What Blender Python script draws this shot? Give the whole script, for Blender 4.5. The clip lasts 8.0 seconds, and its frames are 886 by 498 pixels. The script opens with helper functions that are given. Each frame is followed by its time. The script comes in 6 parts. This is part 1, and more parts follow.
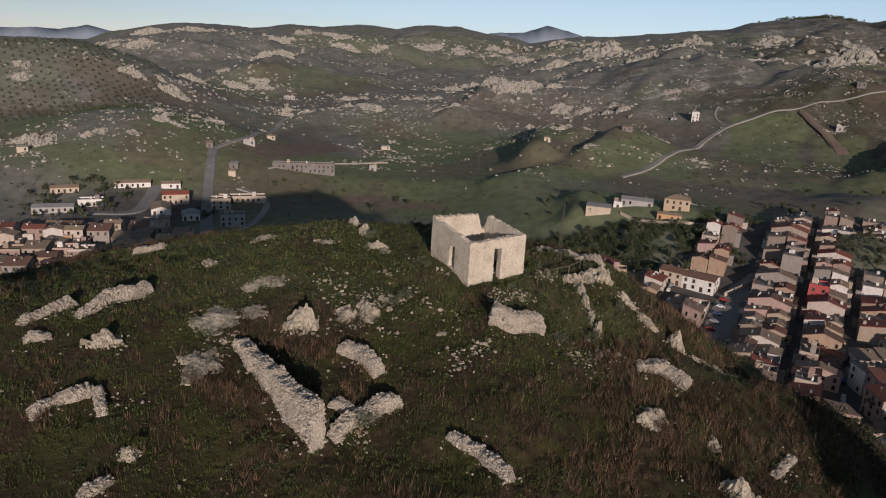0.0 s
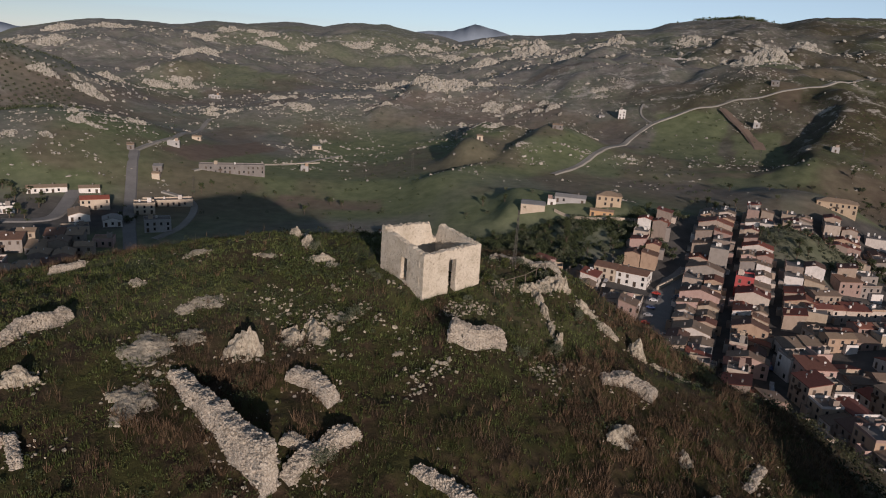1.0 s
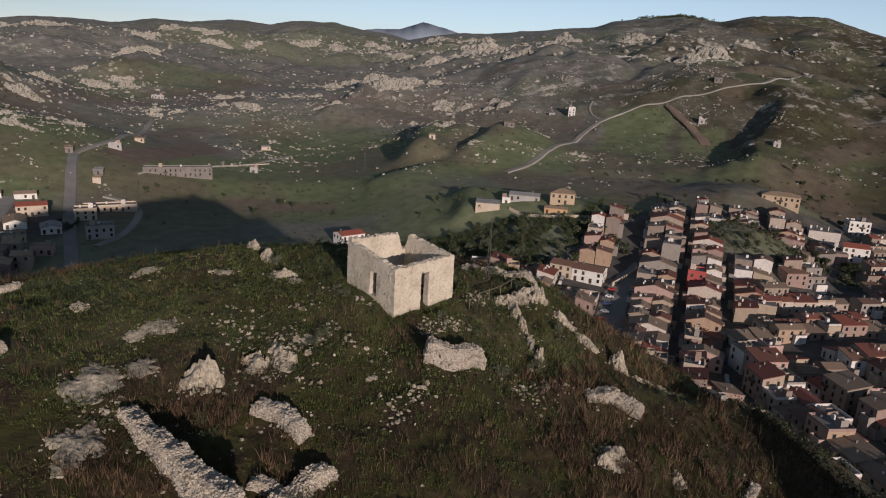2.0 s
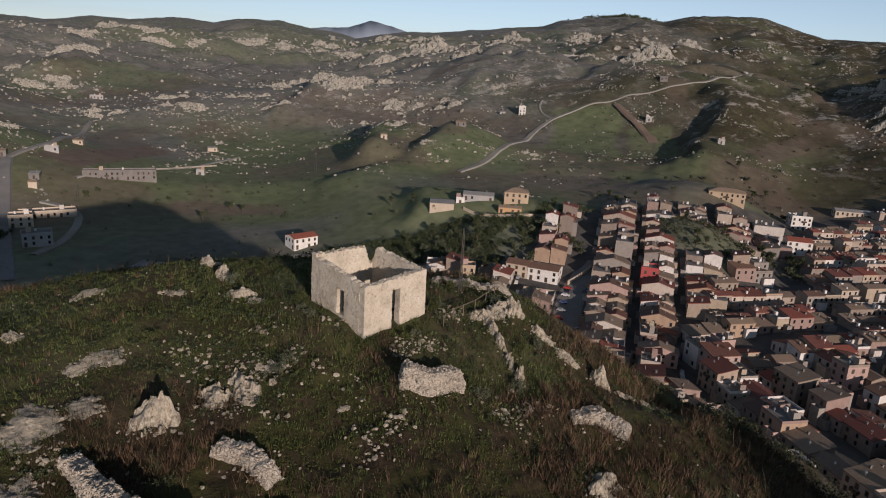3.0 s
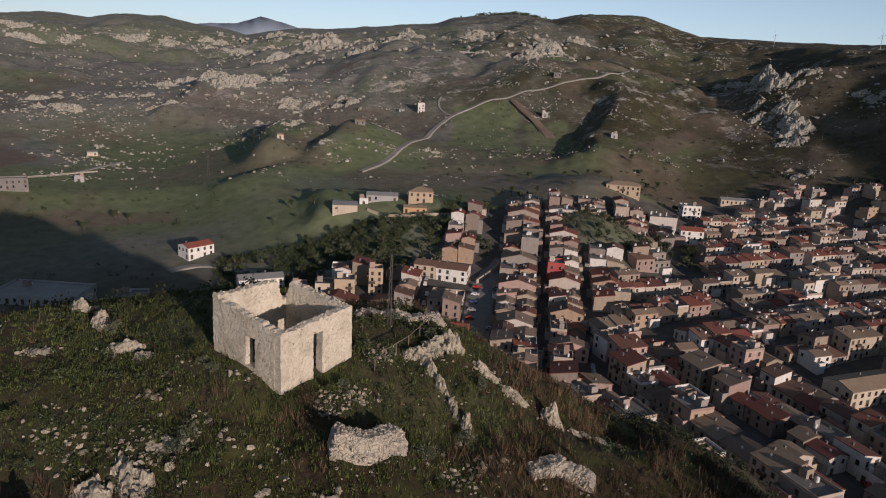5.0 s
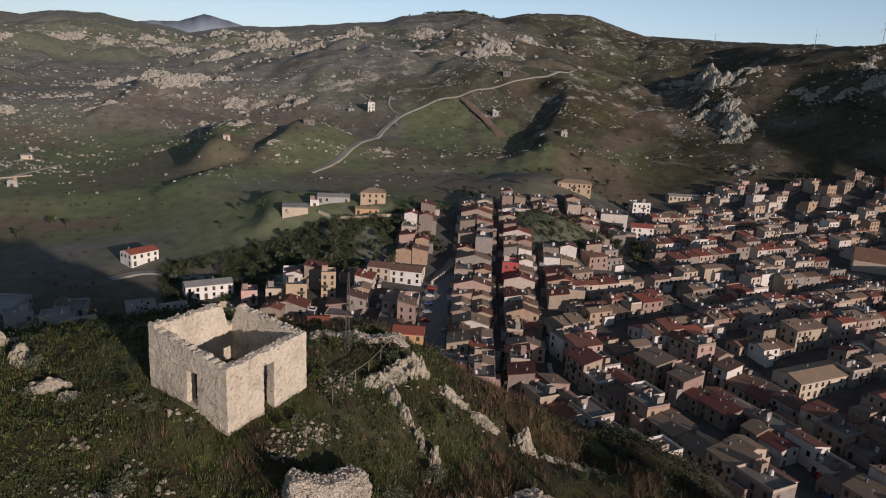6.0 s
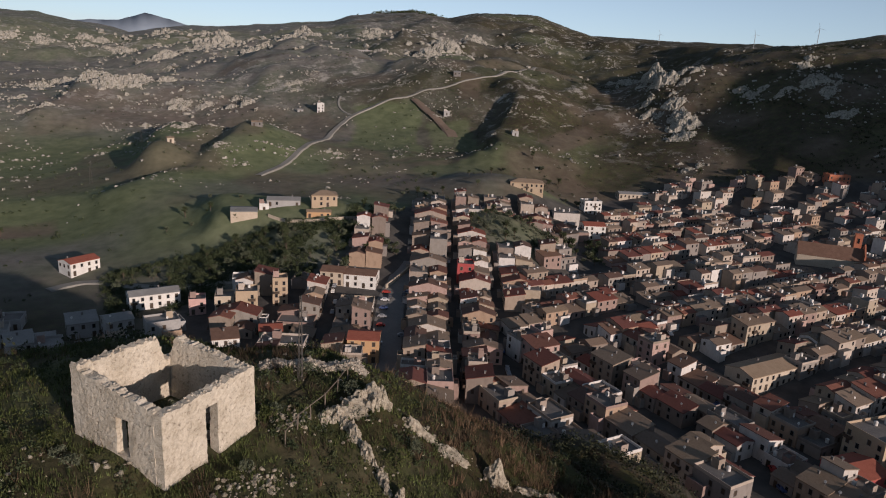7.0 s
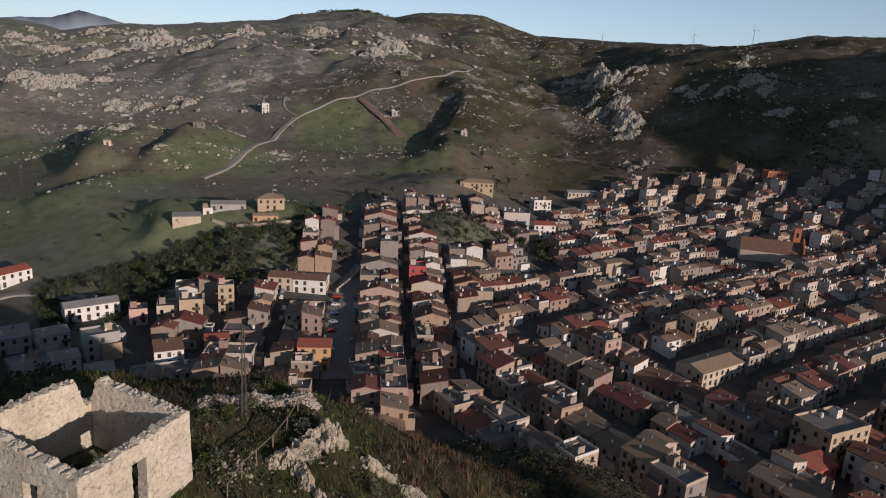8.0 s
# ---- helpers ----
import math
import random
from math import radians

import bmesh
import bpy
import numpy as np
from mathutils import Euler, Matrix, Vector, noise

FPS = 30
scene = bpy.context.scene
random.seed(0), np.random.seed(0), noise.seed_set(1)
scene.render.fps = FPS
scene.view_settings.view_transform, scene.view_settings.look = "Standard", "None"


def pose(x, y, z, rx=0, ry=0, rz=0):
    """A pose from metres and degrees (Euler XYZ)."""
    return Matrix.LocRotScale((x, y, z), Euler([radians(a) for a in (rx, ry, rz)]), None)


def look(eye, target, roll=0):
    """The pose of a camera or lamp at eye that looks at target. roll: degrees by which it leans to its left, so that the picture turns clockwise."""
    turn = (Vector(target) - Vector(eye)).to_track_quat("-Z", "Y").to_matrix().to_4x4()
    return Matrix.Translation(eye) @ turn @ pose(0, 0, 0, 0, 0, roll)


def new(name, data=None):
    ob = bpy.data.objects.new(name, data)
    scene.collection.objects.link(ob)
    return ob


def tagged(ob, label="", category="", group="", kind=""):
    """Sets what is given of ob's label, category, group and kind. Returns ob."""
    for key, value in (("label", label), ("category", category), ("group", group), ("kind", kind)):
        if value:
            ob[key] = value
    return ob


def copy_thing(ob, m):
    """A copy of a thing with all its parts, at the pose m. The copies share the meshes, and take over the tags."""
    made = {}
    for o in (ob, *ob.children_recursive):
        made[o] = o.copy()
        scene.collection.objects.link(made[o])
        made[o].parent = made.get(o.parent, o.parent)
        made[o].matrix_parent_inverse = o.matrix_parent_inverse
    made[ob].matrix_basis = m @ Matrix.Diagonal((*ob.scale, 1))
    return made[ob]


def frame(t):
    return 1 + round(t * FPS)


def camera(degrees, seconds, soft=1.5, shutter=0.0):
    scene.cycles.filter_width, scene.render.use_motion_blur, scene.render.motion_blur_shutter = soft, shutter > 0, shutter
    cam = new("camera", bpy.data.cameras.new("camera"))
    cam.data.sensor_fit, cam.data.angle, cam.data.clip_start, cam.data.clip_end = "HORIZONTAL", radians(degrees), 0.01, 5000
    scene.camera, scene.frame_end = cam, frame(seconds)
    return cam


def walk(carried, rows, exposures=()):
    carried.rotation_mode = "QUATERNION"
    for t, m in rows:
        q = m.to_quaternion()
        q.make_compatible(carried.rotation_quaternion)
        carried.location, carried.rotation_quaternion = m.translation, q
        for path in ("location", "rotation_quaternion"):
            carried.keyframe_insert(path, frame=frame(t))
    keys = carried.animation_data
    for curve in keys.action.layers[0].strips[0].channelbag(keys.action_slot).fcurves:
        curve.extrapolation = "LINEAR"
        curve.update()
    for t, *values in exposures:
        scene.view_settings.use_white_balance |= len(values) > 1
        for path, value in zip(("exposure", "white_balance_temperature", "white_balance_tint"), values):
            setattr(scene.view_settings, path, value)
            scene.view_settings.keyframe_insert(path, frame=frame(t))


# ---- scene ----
cam = camera(65.6, 8.0, soft=1.05)
PATH = [
    (0, (0.358, -2.128, 20.327), (0.332, -0.205, 19.777), 3.5),
    (0.5, (-0.508, -0.242, 20.353), (-0.416, 1.68, 19.807), 3.7),
    (1, (-1.328, 1.638, 20.382), (-1.161, 3.555, 19.839), 3.7),
    (1.5, (-2.007, 3.549, 20.426), (-1.772, 5.46, 19.884), 3.6),
    (3, (-3.616, 9.473, 20.611), (-3.175, 11.349, 20.076), 3.6),
    (3.5, (-3.871, 11.494, 20.632), (-3.362, 13.353, 20.099), 3.6),
    (4, (-3.905, 13.447, 20.73), (-3.328, 15.287, 20.2), 3.5),
    (4.5, (-3.806, 15.531, 20.729), (-3.161, 17.348, 20.201), 3.5),
    (6, (-2.693, 21.574, 20.883), (-1.854, 23.313, 20.361), 3.5),
    (6.5, (-2.112, 23.551, 20.93), (-1.212, 25.26, 20.411), 3.5),
    (7, (-1.436, 25.451, 21.023), (-0.476, 27.128, 20.508), 3.4),
    (7.5, (-0.675, 27.351, 21.111), (0.346, 28.993, 20.6), 3.5),
    (8, (0.164, 29.341, 21.113), (1.248, 30.943, 20.605), 3.4),
]
walk(cam, [(t, look(eye, target, roll)) for t, eye, target, roll in PATH],
     exposures=[(0.0, 0.16, 6130, 17.0), (8.0, 0.22, 6130, 17.0)])


# ---- daylight: a low sun behind the camera, clear evening sky ----
SUN_FROM = Vector((0.235, -0.972, 0.0)).normalized()
SUN_UP = radians(11.2)
sun_data = bpy.data.lights.new("sun", "SUN")
sun_data.energy, sun_data.angle, sun_data.color = 3.5, radians(0.6), (1.0, 0.84, 0.69)
sun = new("sun", sun_data)
sun.matrix_world = look(tuple(SUN_FROM * 100 * math.cos(SUN_UP) + Vector((0, 0, 100 * math.sin(SUN_UP)))), (0, 0, 0))
world = bpy.data.worlds.new("evening_sky")
scene.world = world
world.use_nodes = True
wn = world.node_tree.nodes
sky = wn.new("ShaderNodeTexSky")
sky.sky_type, sky.sun_disc = "NISHITA", False
sky.sun_elevation, sky.sun_rotation = SUN_UP, -math.atan2(SUN_FROM.x, SUN_FROM.y)
sky.altitude, sky.air_density, sky.dust_density, sky.ozone_density = 1500, 0.8, 0.0, 2.2
haze = wn.new("ShaderNodeHueSaturation")
haze.inputs["Hue"].default_value = 0.482
haze.inputs["Saturation"].default_value = 0.62
world.node_tree.links.new(sky.outputs["Color"], haze.inputs["Color"])
world.node_tree.links.new(haze.outputs["Color"], wn["Background"].inputs["Color"])
wn["Background"].inputs["Strength"].default_value = 0.077


# ---- materials ----
class Nodes:
    """A small helper round one material's nodes."""

    def __init__(self, name, rough=0.9, metal=0.0):
        self.mat = bpy.data.materials.new(name)
        self.mat.use_nodes = True
        self.tree = self.mat.node_tree
        self.out = self.tree.nodes["Principled BSDF"]
        self.out.inputs["Roughness"].default_value = rough
        self.out.inputs["Metallic"].default_value = metal
        self.out.inputs["Specular IOR Level"].default_value = 0.25

    def add(self, kind, **ins):
        node = self.tree.nodes.new("ShaderNode" + kind)
        for key, value in ins.items():
            self.put(node, key.replace("_", " "), value)
        return node

    def put(self, node, key, value):
        slot = node.inputs[int(key[1:])] if key[0] == "i" and key[1:].isdigit() else node.inputs[key]
        if isinstance(value, bpy.types.NodeSocket):
            self.tree.links.new(value, slot)
        else:
            slot.default_value = value

    def position(self):
        return self.add("NewGeometry").outputs["Position"]

    def local(self):
        return self.add("TexCoord").outputs["Object"]

    def noise(self, where, scale, detail=4.0, rough=0.55, seed=0.0):
        moved = self.add("VectorMath", i0=where, i1=(seed, seed * 1.7, seed * 0.6)).outputs[0]
        return self.add("TexNoise", Vector=moved, Scale=scale, Detail=detail, Roughness=rough).outputs["Fac"]

    def ramp(self, fac, stops, hard=False):
        node = self.add("ValToRGB", Fac=fac)
        ramp = node.color_ramp
        ramp.interpolation = "CONSTANT" if hard else "LINEAR"
        while len(ramp.elements) < len(stops):
            ramp.elements.new(0.5)
        for el, (at, colour) in zip(ramp.elements, stops):
            el.position, el.color = at, (*colour, 1)
        return node.outputs["Color"]

    def mask(self, fac, a, b):
        return self.add("MapRange", Value=fac, From_Min=a, From_Max=b).outputs[0]

    def mix(self, fac, a, b, how="MIX"):
        node = self.tree.nodes.new("ShaderNodeMix")
        node.data_type, node.blend_type = "RGBA", how
        for at, value in ((0, fac), (6, a), (7, b)):
            if isinstance(value, bpy.types.NodeSocket):
                self.tree.links.new(value, node.inputs[at])
            else:
                node.inputs[at].default_value = value if at == 0 else (*value, 1)
        return node.outputs[2]

    def attribute(self, name):
        node = self.tree.nodes.new("ShaderNodeAttribute")
        node.attribute_name = name
        return node.outputs["Fac"]

    def times(self, a, b):
        node = self.tree.nodes.new("ShaderNodeMath")
        node.operation = "MULTIPLY"
        for at, value in ((0, a), (1, b)):
            if isinstance(value, bpy.types.NodeSocket):
                self.tree.links.new(value, node.inputs[at])
            else:
                node.inputs[at].default_value = value
        return node.outputs[0]

    def finish(self, colour, relief=None, depth=0.05, strength=0.6):
        self.put(self.out, "Base Color", colour if isinstance(colour, bpy.types.NodeSocket) else (*colour, 1))
        if relief is not None:
            bump = self.add("Bump", Strength=strength, Distance=depth, Height=relief)
            self.tree.links.new(bump.outputs["Normal"], self.out.inputs["Normal"])
        return self.mat


def ground_material():
    n = Nodes("ground_cover", 0.95)
    p = n.position()
    big, mid, fine = n.noise(p, 0.011, 5), n.noise(p, 0.13, 5, 0.6, 3), n.noise(p, 1.9, 6, 0.65, 7)
    grass = n.ramp(mid, [(0.3, (0.024, 0.022, 0.007)), (0.5, (0.042, 0.041, 0.012)), (0.7, (0.075, 0.07, 0.02))])
    dry = n.ramp(fine, [(0.3, (0.026, 0.016, 0.009)), (0.5, (0.046, 0.03, 0.017)), (0.75, (0.095, 0.066, 0.038))])
    meadow = n.ramp(mid, [(0.3, (0.095, 0.115, 0.055)), (0.7, (0.165, 0.185, 0.095))])
    stone = n.ramp(fine, [(0.25, (0.2, 0.18, 0.15)), (0.6, (0.42, 0.39, 0.34)), (0.8, (0.52, 0.48, 0.42))])
    paving = n.ramp(mid, [(0.3, (0.055, 0.052, 0.05)), (0.7, (0.11, 0.1, 0.092))])
    soil = n.ramp(mid, [(0.3, (0.12, 0.088, 0.066)), (0.7, (0.18, 0.138, 0.105))])
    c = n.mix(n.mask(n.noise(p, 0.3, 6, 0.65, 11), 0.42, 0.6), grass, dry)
    # pasture tones raised and greyed, painting in the valley haze
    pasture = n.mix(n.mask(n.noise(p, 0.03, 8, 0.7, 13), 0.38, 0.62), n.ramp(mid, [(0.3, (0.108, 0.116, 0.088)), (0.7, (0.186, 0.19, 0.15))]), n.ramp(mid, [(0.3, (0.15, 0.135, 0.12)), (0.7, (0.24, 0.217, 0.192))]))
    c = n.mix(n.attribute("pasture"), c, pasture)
    c = n.mix(n.attribute("meadow"), c, meadow)
    c = n.mix(n.times(n.attribute("bare"), n.mask(big, 0.2, 0.5)), c, soil)
    specks = n.mask(n.noise(p, 0.05, 12, 0.78, 5), 0.53, 0.6)
    c = n.mix(n.times(specks, n.attribute("rocky")), c, stone)
    c = n.mix(n.attribute("paved"), c, paving)
    return n.finish(c, fine, 0.25, 0.7)


def plain_stuff(name, low, high, scale=3.0, rough=0.9, depth=0.03, seed=0.0, local=True, metal=0.0, tint=0.0):
    """A mottled surface between two colours, at a coarse and a fine scale."""
    n = Nodes(name, rough, metal)
    p = n.local() if local else n.position()
    coarse, fine = n.noise(p, scale * 0.25, 4, 0.55, seed), n.noise(p, scale * 2.2, 6, 0.65, seed + 4)
    mid = tuple((a + b) / 2 for a, b in zip(low, high))
    c = n.mix(n.mask(coarse, 0.3, 0.7), n.ramp(fine, [(0.3, low), (0.7, mid)]), n.ramp(fine, [(0.3, mid), (0.75, high)]))
    if tint:
        rnd = n.add("ObjectInfo").outputs["Random"]
        c = n.mix(tint, c, n.ramp(rnd, [(0, (0.35, 0.35, 0.35)), (1, (1, 1, 1))]), "MULTIPLY")
    return n.finish(c, fine, depth)


def palette_stuff(name, colours, per_island=False, scale=1.2, rough=0.9, depth=0.02):
    """Plaster or tiles whose colour differs from one house to the next, weathered in streaks."""
    n = Nodes(name, rough)
    p = n.local() if not per_island else n.position()
    rnd = n.add("NewGeometry").outputs["Random Per Island"] if per_island else n.add("ObjectInfo").outputs["Random"]
    c = n.ramp(rnd, [(i / len(colours), col) for i, col in enumerate(colours)], hard=True)
    stretched = n.add("VectorMath", i0=p, i1=(0.6, 0.6, 0.35))
    stretched.operation = "MULTIPLY"
    streak = n.noise(stretched.outputs[0], scale, 6, 0.65, 2)
    c = n.mix(0.75, c, n.ramp(streak, [(0.25, (0.6, 0.58, 0.55)), (0.5, (0.88, 0.87, 0.86)), (0.75, (1, 1, 1))]), "MULTIPLY")
    fine = n.noise(p, scale * 6, 5, 0.6, 9)
    return n.finish(c, fine, depth)


def rubble_material(name, low, mid, high, scale):
    """Weathered limestone rubble with lichen and open joints."""
    n = Nodes(name, 0.95)
    p = n.position()
    cells = n.add("TexVoronoi", Vector=p, Scale=scale)
    edge = n.add("TexVoronoi", Vector=p, Scale=scale)
    edge.feature = "DISTANCE_TO_EDGE"
    fine = n.noise(p, scale * 3, 6, 0.65)
    stain = n.noise(p, 0.7, 5, 0.6, 5)
    c = n.ramp(fine, [(0.25, low), (0.5, mid), (0.75, high)])
    c = n.mix(0.35, c, n.ramp(cells.outputs["Color"], [(0, (0.55, 0.52, 0.47)), (1, (1, 1, 1))]), "MULTIPLY")
    c = n.mix(n.mask(stain, 0.5, 0.75), c, n.mix(0.6, c, (0.2, 0.18, 0.15)))
    c = n.mix(n.times(n.mask(edge.outputs["Distance"], 0.05, 0.0), n.mask(stain, 0.35, 0.6)), c, (0.17, 0.15, 0.12))
    relief = n.add("Math", i0=n.mask(edge.outputs["Distance"], 0, 0.2), i1=fine).outputs[0]
    return n.finish(c, relief, 0.09, 0.8)


def rock_material(name, lichen):
    """Bare limestone: pitted, mottled, with lichen, soil in the hollows and tufts of moss."""
    n = Nodes(name, 0.95)
    p = n.position()
    broad, mid, fine = n.noise(p, 0.9, 6, 0.65), n.noise(p, 4.0, 8, 0.7, 4), n.noise(p, 17.0, 6, 0.7, 9)
    c = n.ramp(mid, [(0.32, (0.2, 0.165, 0.12)), (0.5, (0.42, 0.365, 0.28)), (0.68, (0.6, 0.54, 0.43))])
    c = n.mix(0.5, c, n.ramp(fine, [(0.3, (0.55, 0.52, 0.47)), (0.6, (1, 1, 1))]), "MULTIPLY")
    c = n.mix(n.mask(broad, lichen, lichen + 0.24), c, n.mix(0.65, c, (0.19, 0.175, 0.14)))
    c = n.mix(n.mask(n.noise(p, 2.6, 8, 0.75, 15), 0.57, 0.64), c, (0.06, 0.055, 0.025))
    return n.finish(c, n.mix(0.5, mid, fine), 0.12, 0.9)


def crag_material():
    """Pale crags seen from afar: fissured limestone with grass and scrub in the gaps."""
    n = Nodes("grey_limestone_crag", 0.95)
    p = n.position()
    mid, fine = n.noise(p, 0.16, 6, 0.7), n.noise(p, 0.75, 6, 0.7, 4)
    c = n.ramp(fine, [(0.3, (0.14, 0.13, 0.105)), (0.5, (0.34, 0.315, 0.265)), (0.68, (0.52, 0.485, 0.42))])
    c = n.mix(n.mask(mid, 0.4, 0.65), c, n.mix(0.5, c, (0.24, 0.22, 0.19)))
    c = n.mix(n.mask(n.noise(p, 0.32, 8, 0.75, 15), 0.54, 0.6), c, (0.07, 0.075, 0.042))
    return n.finish(c, n.mix(0.5, mid, fine), 0.9, 0.9)


def plaster_material():
    """Old cream lime plaster over rubble, worn and pitted so that the stones show as low bumps."""
    n = Nodes("old_lime_plaster", 0.95)
    p = n.position()
    cells = n.add("TexVoronoi", Vector=n.add("VectorMath", i0=p, i1=n.add("TexNoise", Vector=p, Scale=3.0, Detail=3.0).outputs["Color"]).outputs[0], Scale=5.5)
    broad, fine, pits = n.noise(p, 0.7, 6, 0.65), n.noise(p, 9.0, 6, 0.7, 3), n.noise(p, 5.0, 6, 0.7, 8)
    c = n.ramp(broad, [(0.3, (0.46, 0.4, 0.31)), (0.5, (0.6, 0.53, 0.425)), (0.7, (0.69, 0.62, 0.51))])
    c = n.mix(0.6, c, n.ramp(fine, [(0.3, (0.62, 0.58, 0.52)), (0.6, (1, 1, 1))]), "MULTIPLY")
    c = n.mix(0.18, c, n.ramp(cells.outputs["Color"], [(0, (0.6, 0.57, 0.52)), (1, (1, 1, 1))]), "MULTIPLY")
    worn = n.mask(n.noise(p, 0.45, 5, 0.6, 12), 0.4, 0.6)
    c = n.mix(n.times(n.mask(pits, 0.57, 0.66), n.mix(worn, (0.35, 0.35, 0.35), (0.85, 0.85, 0.85))), c, (0.17, 0.135, 0.1))
    relief = n.add("Math", i0=n.times(fine, 0.7), i1=n.mask(pits, 0.68, 0.5)).outputs[0]
    return n.finish(c, relief, 0.06, 0.6)


M_GROUND = ground_material()
M_RUIN = plaster_material()
M_RUBBLE = rubble_material("limestone_rubble", (0.36, 0.31, 0.24), (0.56, 0.49, 0.4), (0.7, 0.63, 0.53), 5.0)
M_ROCK = rock_material("limestone", 0.48)
M_SLAB = rock_material("lichened_limestone", 0.26)
M_FARROCK = crag_material()
# plaster tones with some of the town's distance haze put in as grey
PLASTERS = [(0.379, 0.299, 0.234), (0.449, 0.376, 0.311), (0.297, 0.241, 0.192), (0.505, 0.433, 0.368), (0.271, 0.239, 0.215), (0.393, 0.28, 0.199), (0.546, 0.498, 0.45),
            (0.311, 0.222, 0.19), (0.434, 0.305, 0.265), (0.305, 0.272, 0.24), (0.404, 0.331, 0.25), (0.255, 0.207, 0.174), (0.661, 0.62, 0.58), (0.351, 0.286, 0.237)]
TILES = [(0.17, 0.065, 0.05), (0.27, 0.2, 0.14), (0.2, 0.12, 0.085), (0.24, 0.175, 0.125), (0.25, 0.085, 0.06), (0.2, 0.15, 0.115), (0.15, 0.09, 0.07), (0.28, 0.21, 0.155), (0.24, 0.1, 0.07),
         (0.17, 0.08, 0.06), (0.22, 0.16, 0.12), (0.25, 0.19, 0.14), (0.19, 0.075, 0.06)]
M_PLASTER = palette_stuff("house_plaster", PLASTERS)
M_TILES = palette_stuff("roof_tiles", TILES, scale=2.0, depth=0.05)
M_PLASTER_FAR = palette_stuff("far_plaster", PLASTERS, True)
M_TILES_FAR = palette_stuff("far_tiles", TILES, True, 2.0)
M_CONCRETE = plain_stuff("weathered_concrete", (0.11, 0.1, 0.093), (0.25, 0.23, 0.21), 1.0)
M_DARKGLASS = plain_stuff("window_glass", (0.012, 0.013, 0.015), (0.03, 0.03, 0.032), 2.0, rough=0.15)
M_SHUTTER = plain_stuff("shutter_paint", (0.05, 0.035, 0.025), (0.12, 0.085, 0.06), 2.0, rough=0.6, tint=0.5)
M_WHITE = plain_stuff("white_render", (0.5, 0.47, 0.43), (0.78, 0.75, 0.7), 0.8)
M_ASPHALT = plain_stuff("worn_asphalt", (0.14, 0.135, 0.13), (0.24, 0.23, 0.215), 0.5, local=False)

M_OCHRE = plain_stuff("ochre_render", (0.36, 0.27, 0.18), (0.48, 0.37, 0.26), 0.8)
M_ORANGE = plain_stuff("orange_render", (0.44, 0.26, 0.13), (0.56, 0.36, 0.2), 0.8)
M_PINK = plain_stuff("pink_render", (0.46, 0.28, 0.25), (0.64, 0.43, 0.38), 0.8)
M_RED = plain_stuff("red_render", (0.32, 0.06, 0.06), (0.44, 0.1, 0.09), 0.8)
M_BRICKRED = plain_stuff("brick_facade", (0.38, 0.13, 0.07), (0.55, 0.21, 0.12), 1.0)
M_GREEN = plain_stuff("pale_green_render", (0.34, 0.38, 0.24), (0.5, 0.52, 0.38), 0.8)
M_BEIGE = plain_stuff("beige_render", (0.38, 0.31, 0.23), (0.56, 0.47, 0.37), 0.8)
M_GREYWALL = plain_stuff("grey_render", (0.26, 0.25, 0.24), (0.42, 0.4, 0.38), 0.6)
M_REDTILE = plain_stuff("red_tiles", (0.24, 0.07, 0.045), (0.36, 0.12, 0.08), 2.0, depth=0.06)
M_BROWNTILE = plain_stuff("brown_tiles", (0.13, 0.075, 0.05), (0.24, 0.14, 0.1), 2.0, depth=0.06)
M_TANTILE = plain_stuff("tan_tiles", (0.24, 0.17, 0.11), (0.36, 0.27, 0.19), 2.0, depth=0.06)
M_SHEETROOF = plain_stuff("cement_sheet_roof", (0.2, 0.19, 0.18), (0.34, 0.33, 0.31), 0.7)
M_DARKMETAL = plain_stuff("rusty_steel", (0.06, 0.055, 0.05), (0.13, 0.115, 0.1), 3.0, rough=0.7, depth=0.005)
M_POLE = plain_stuff("weathered_wood", (0.1, 0.08, 0.06), (0.22, 0.18, 0.14), 5.0, depth=0.01)
M_BARK = plain_stuff("bark", (0.06, 0.045, 0.035), (0.14, 0.11, 0.08), 6.0, depth=0.03)


def leaf_material(name, dark, light, rough=0.7):
    n = Nodes(name, rough)
    rnd = n.add("NewGeometry").outputs["Random Per Island"]
    c = n.mix(n.mask(n.noise(n.position(), 0.6, 4), 0.35, 0.65), n.ramp(rnd, [(0, dark), (1, light)]), n.ramp(rnd, [(0, tuple(v * 1.25 for v in dark)), (1, tuple(v * 1.35 for v in light))]))
    return n.finish(c)


M_LEAF = leaf_material("dark_leaves", (0.026, 0.036, 0.016), (0.06, 0.072, 0.03))
M_DARKSCRUB = leaf_material("dark_scrub", (0.016, 0.02, 0.009), (0.042, 0.045, 0.02))
M_OLIVE = leaf_material("olive_leaves", (0.05, 0.058, 0.034), (0.11, 0.12, 0.075))
M_GRASS = leaf_material("green_grass", (0.026, 0.036, 0.01), (0.07, 0.084, 0.024))
M_LUSH = leaf_material("lush_grass", (0.05, 0.066, 0.019), (0.12, 0.138, 0.045))
M_TUSSOCK = leaf_material("brown_tussock", (0.05, 0.03, 0.017), (0.15, 0.1, 0.06))
# distance haze painted into the base colour as pale blue
M_HAZE = plain_stuff("mountain_haze_blue", (0.22, 0.26, 0.31), (0.28, 0.32, 0.37), 0.01, local=False)
M_DRY = leaf_material("dry_grass", (0.022, 0.015, 0.009), (0.08, 0.053, 0.031))
M_WEED = leaf_material("green_weeds", (0.026, 0.033, 0.009), (0.075, 0.085, 0.024))
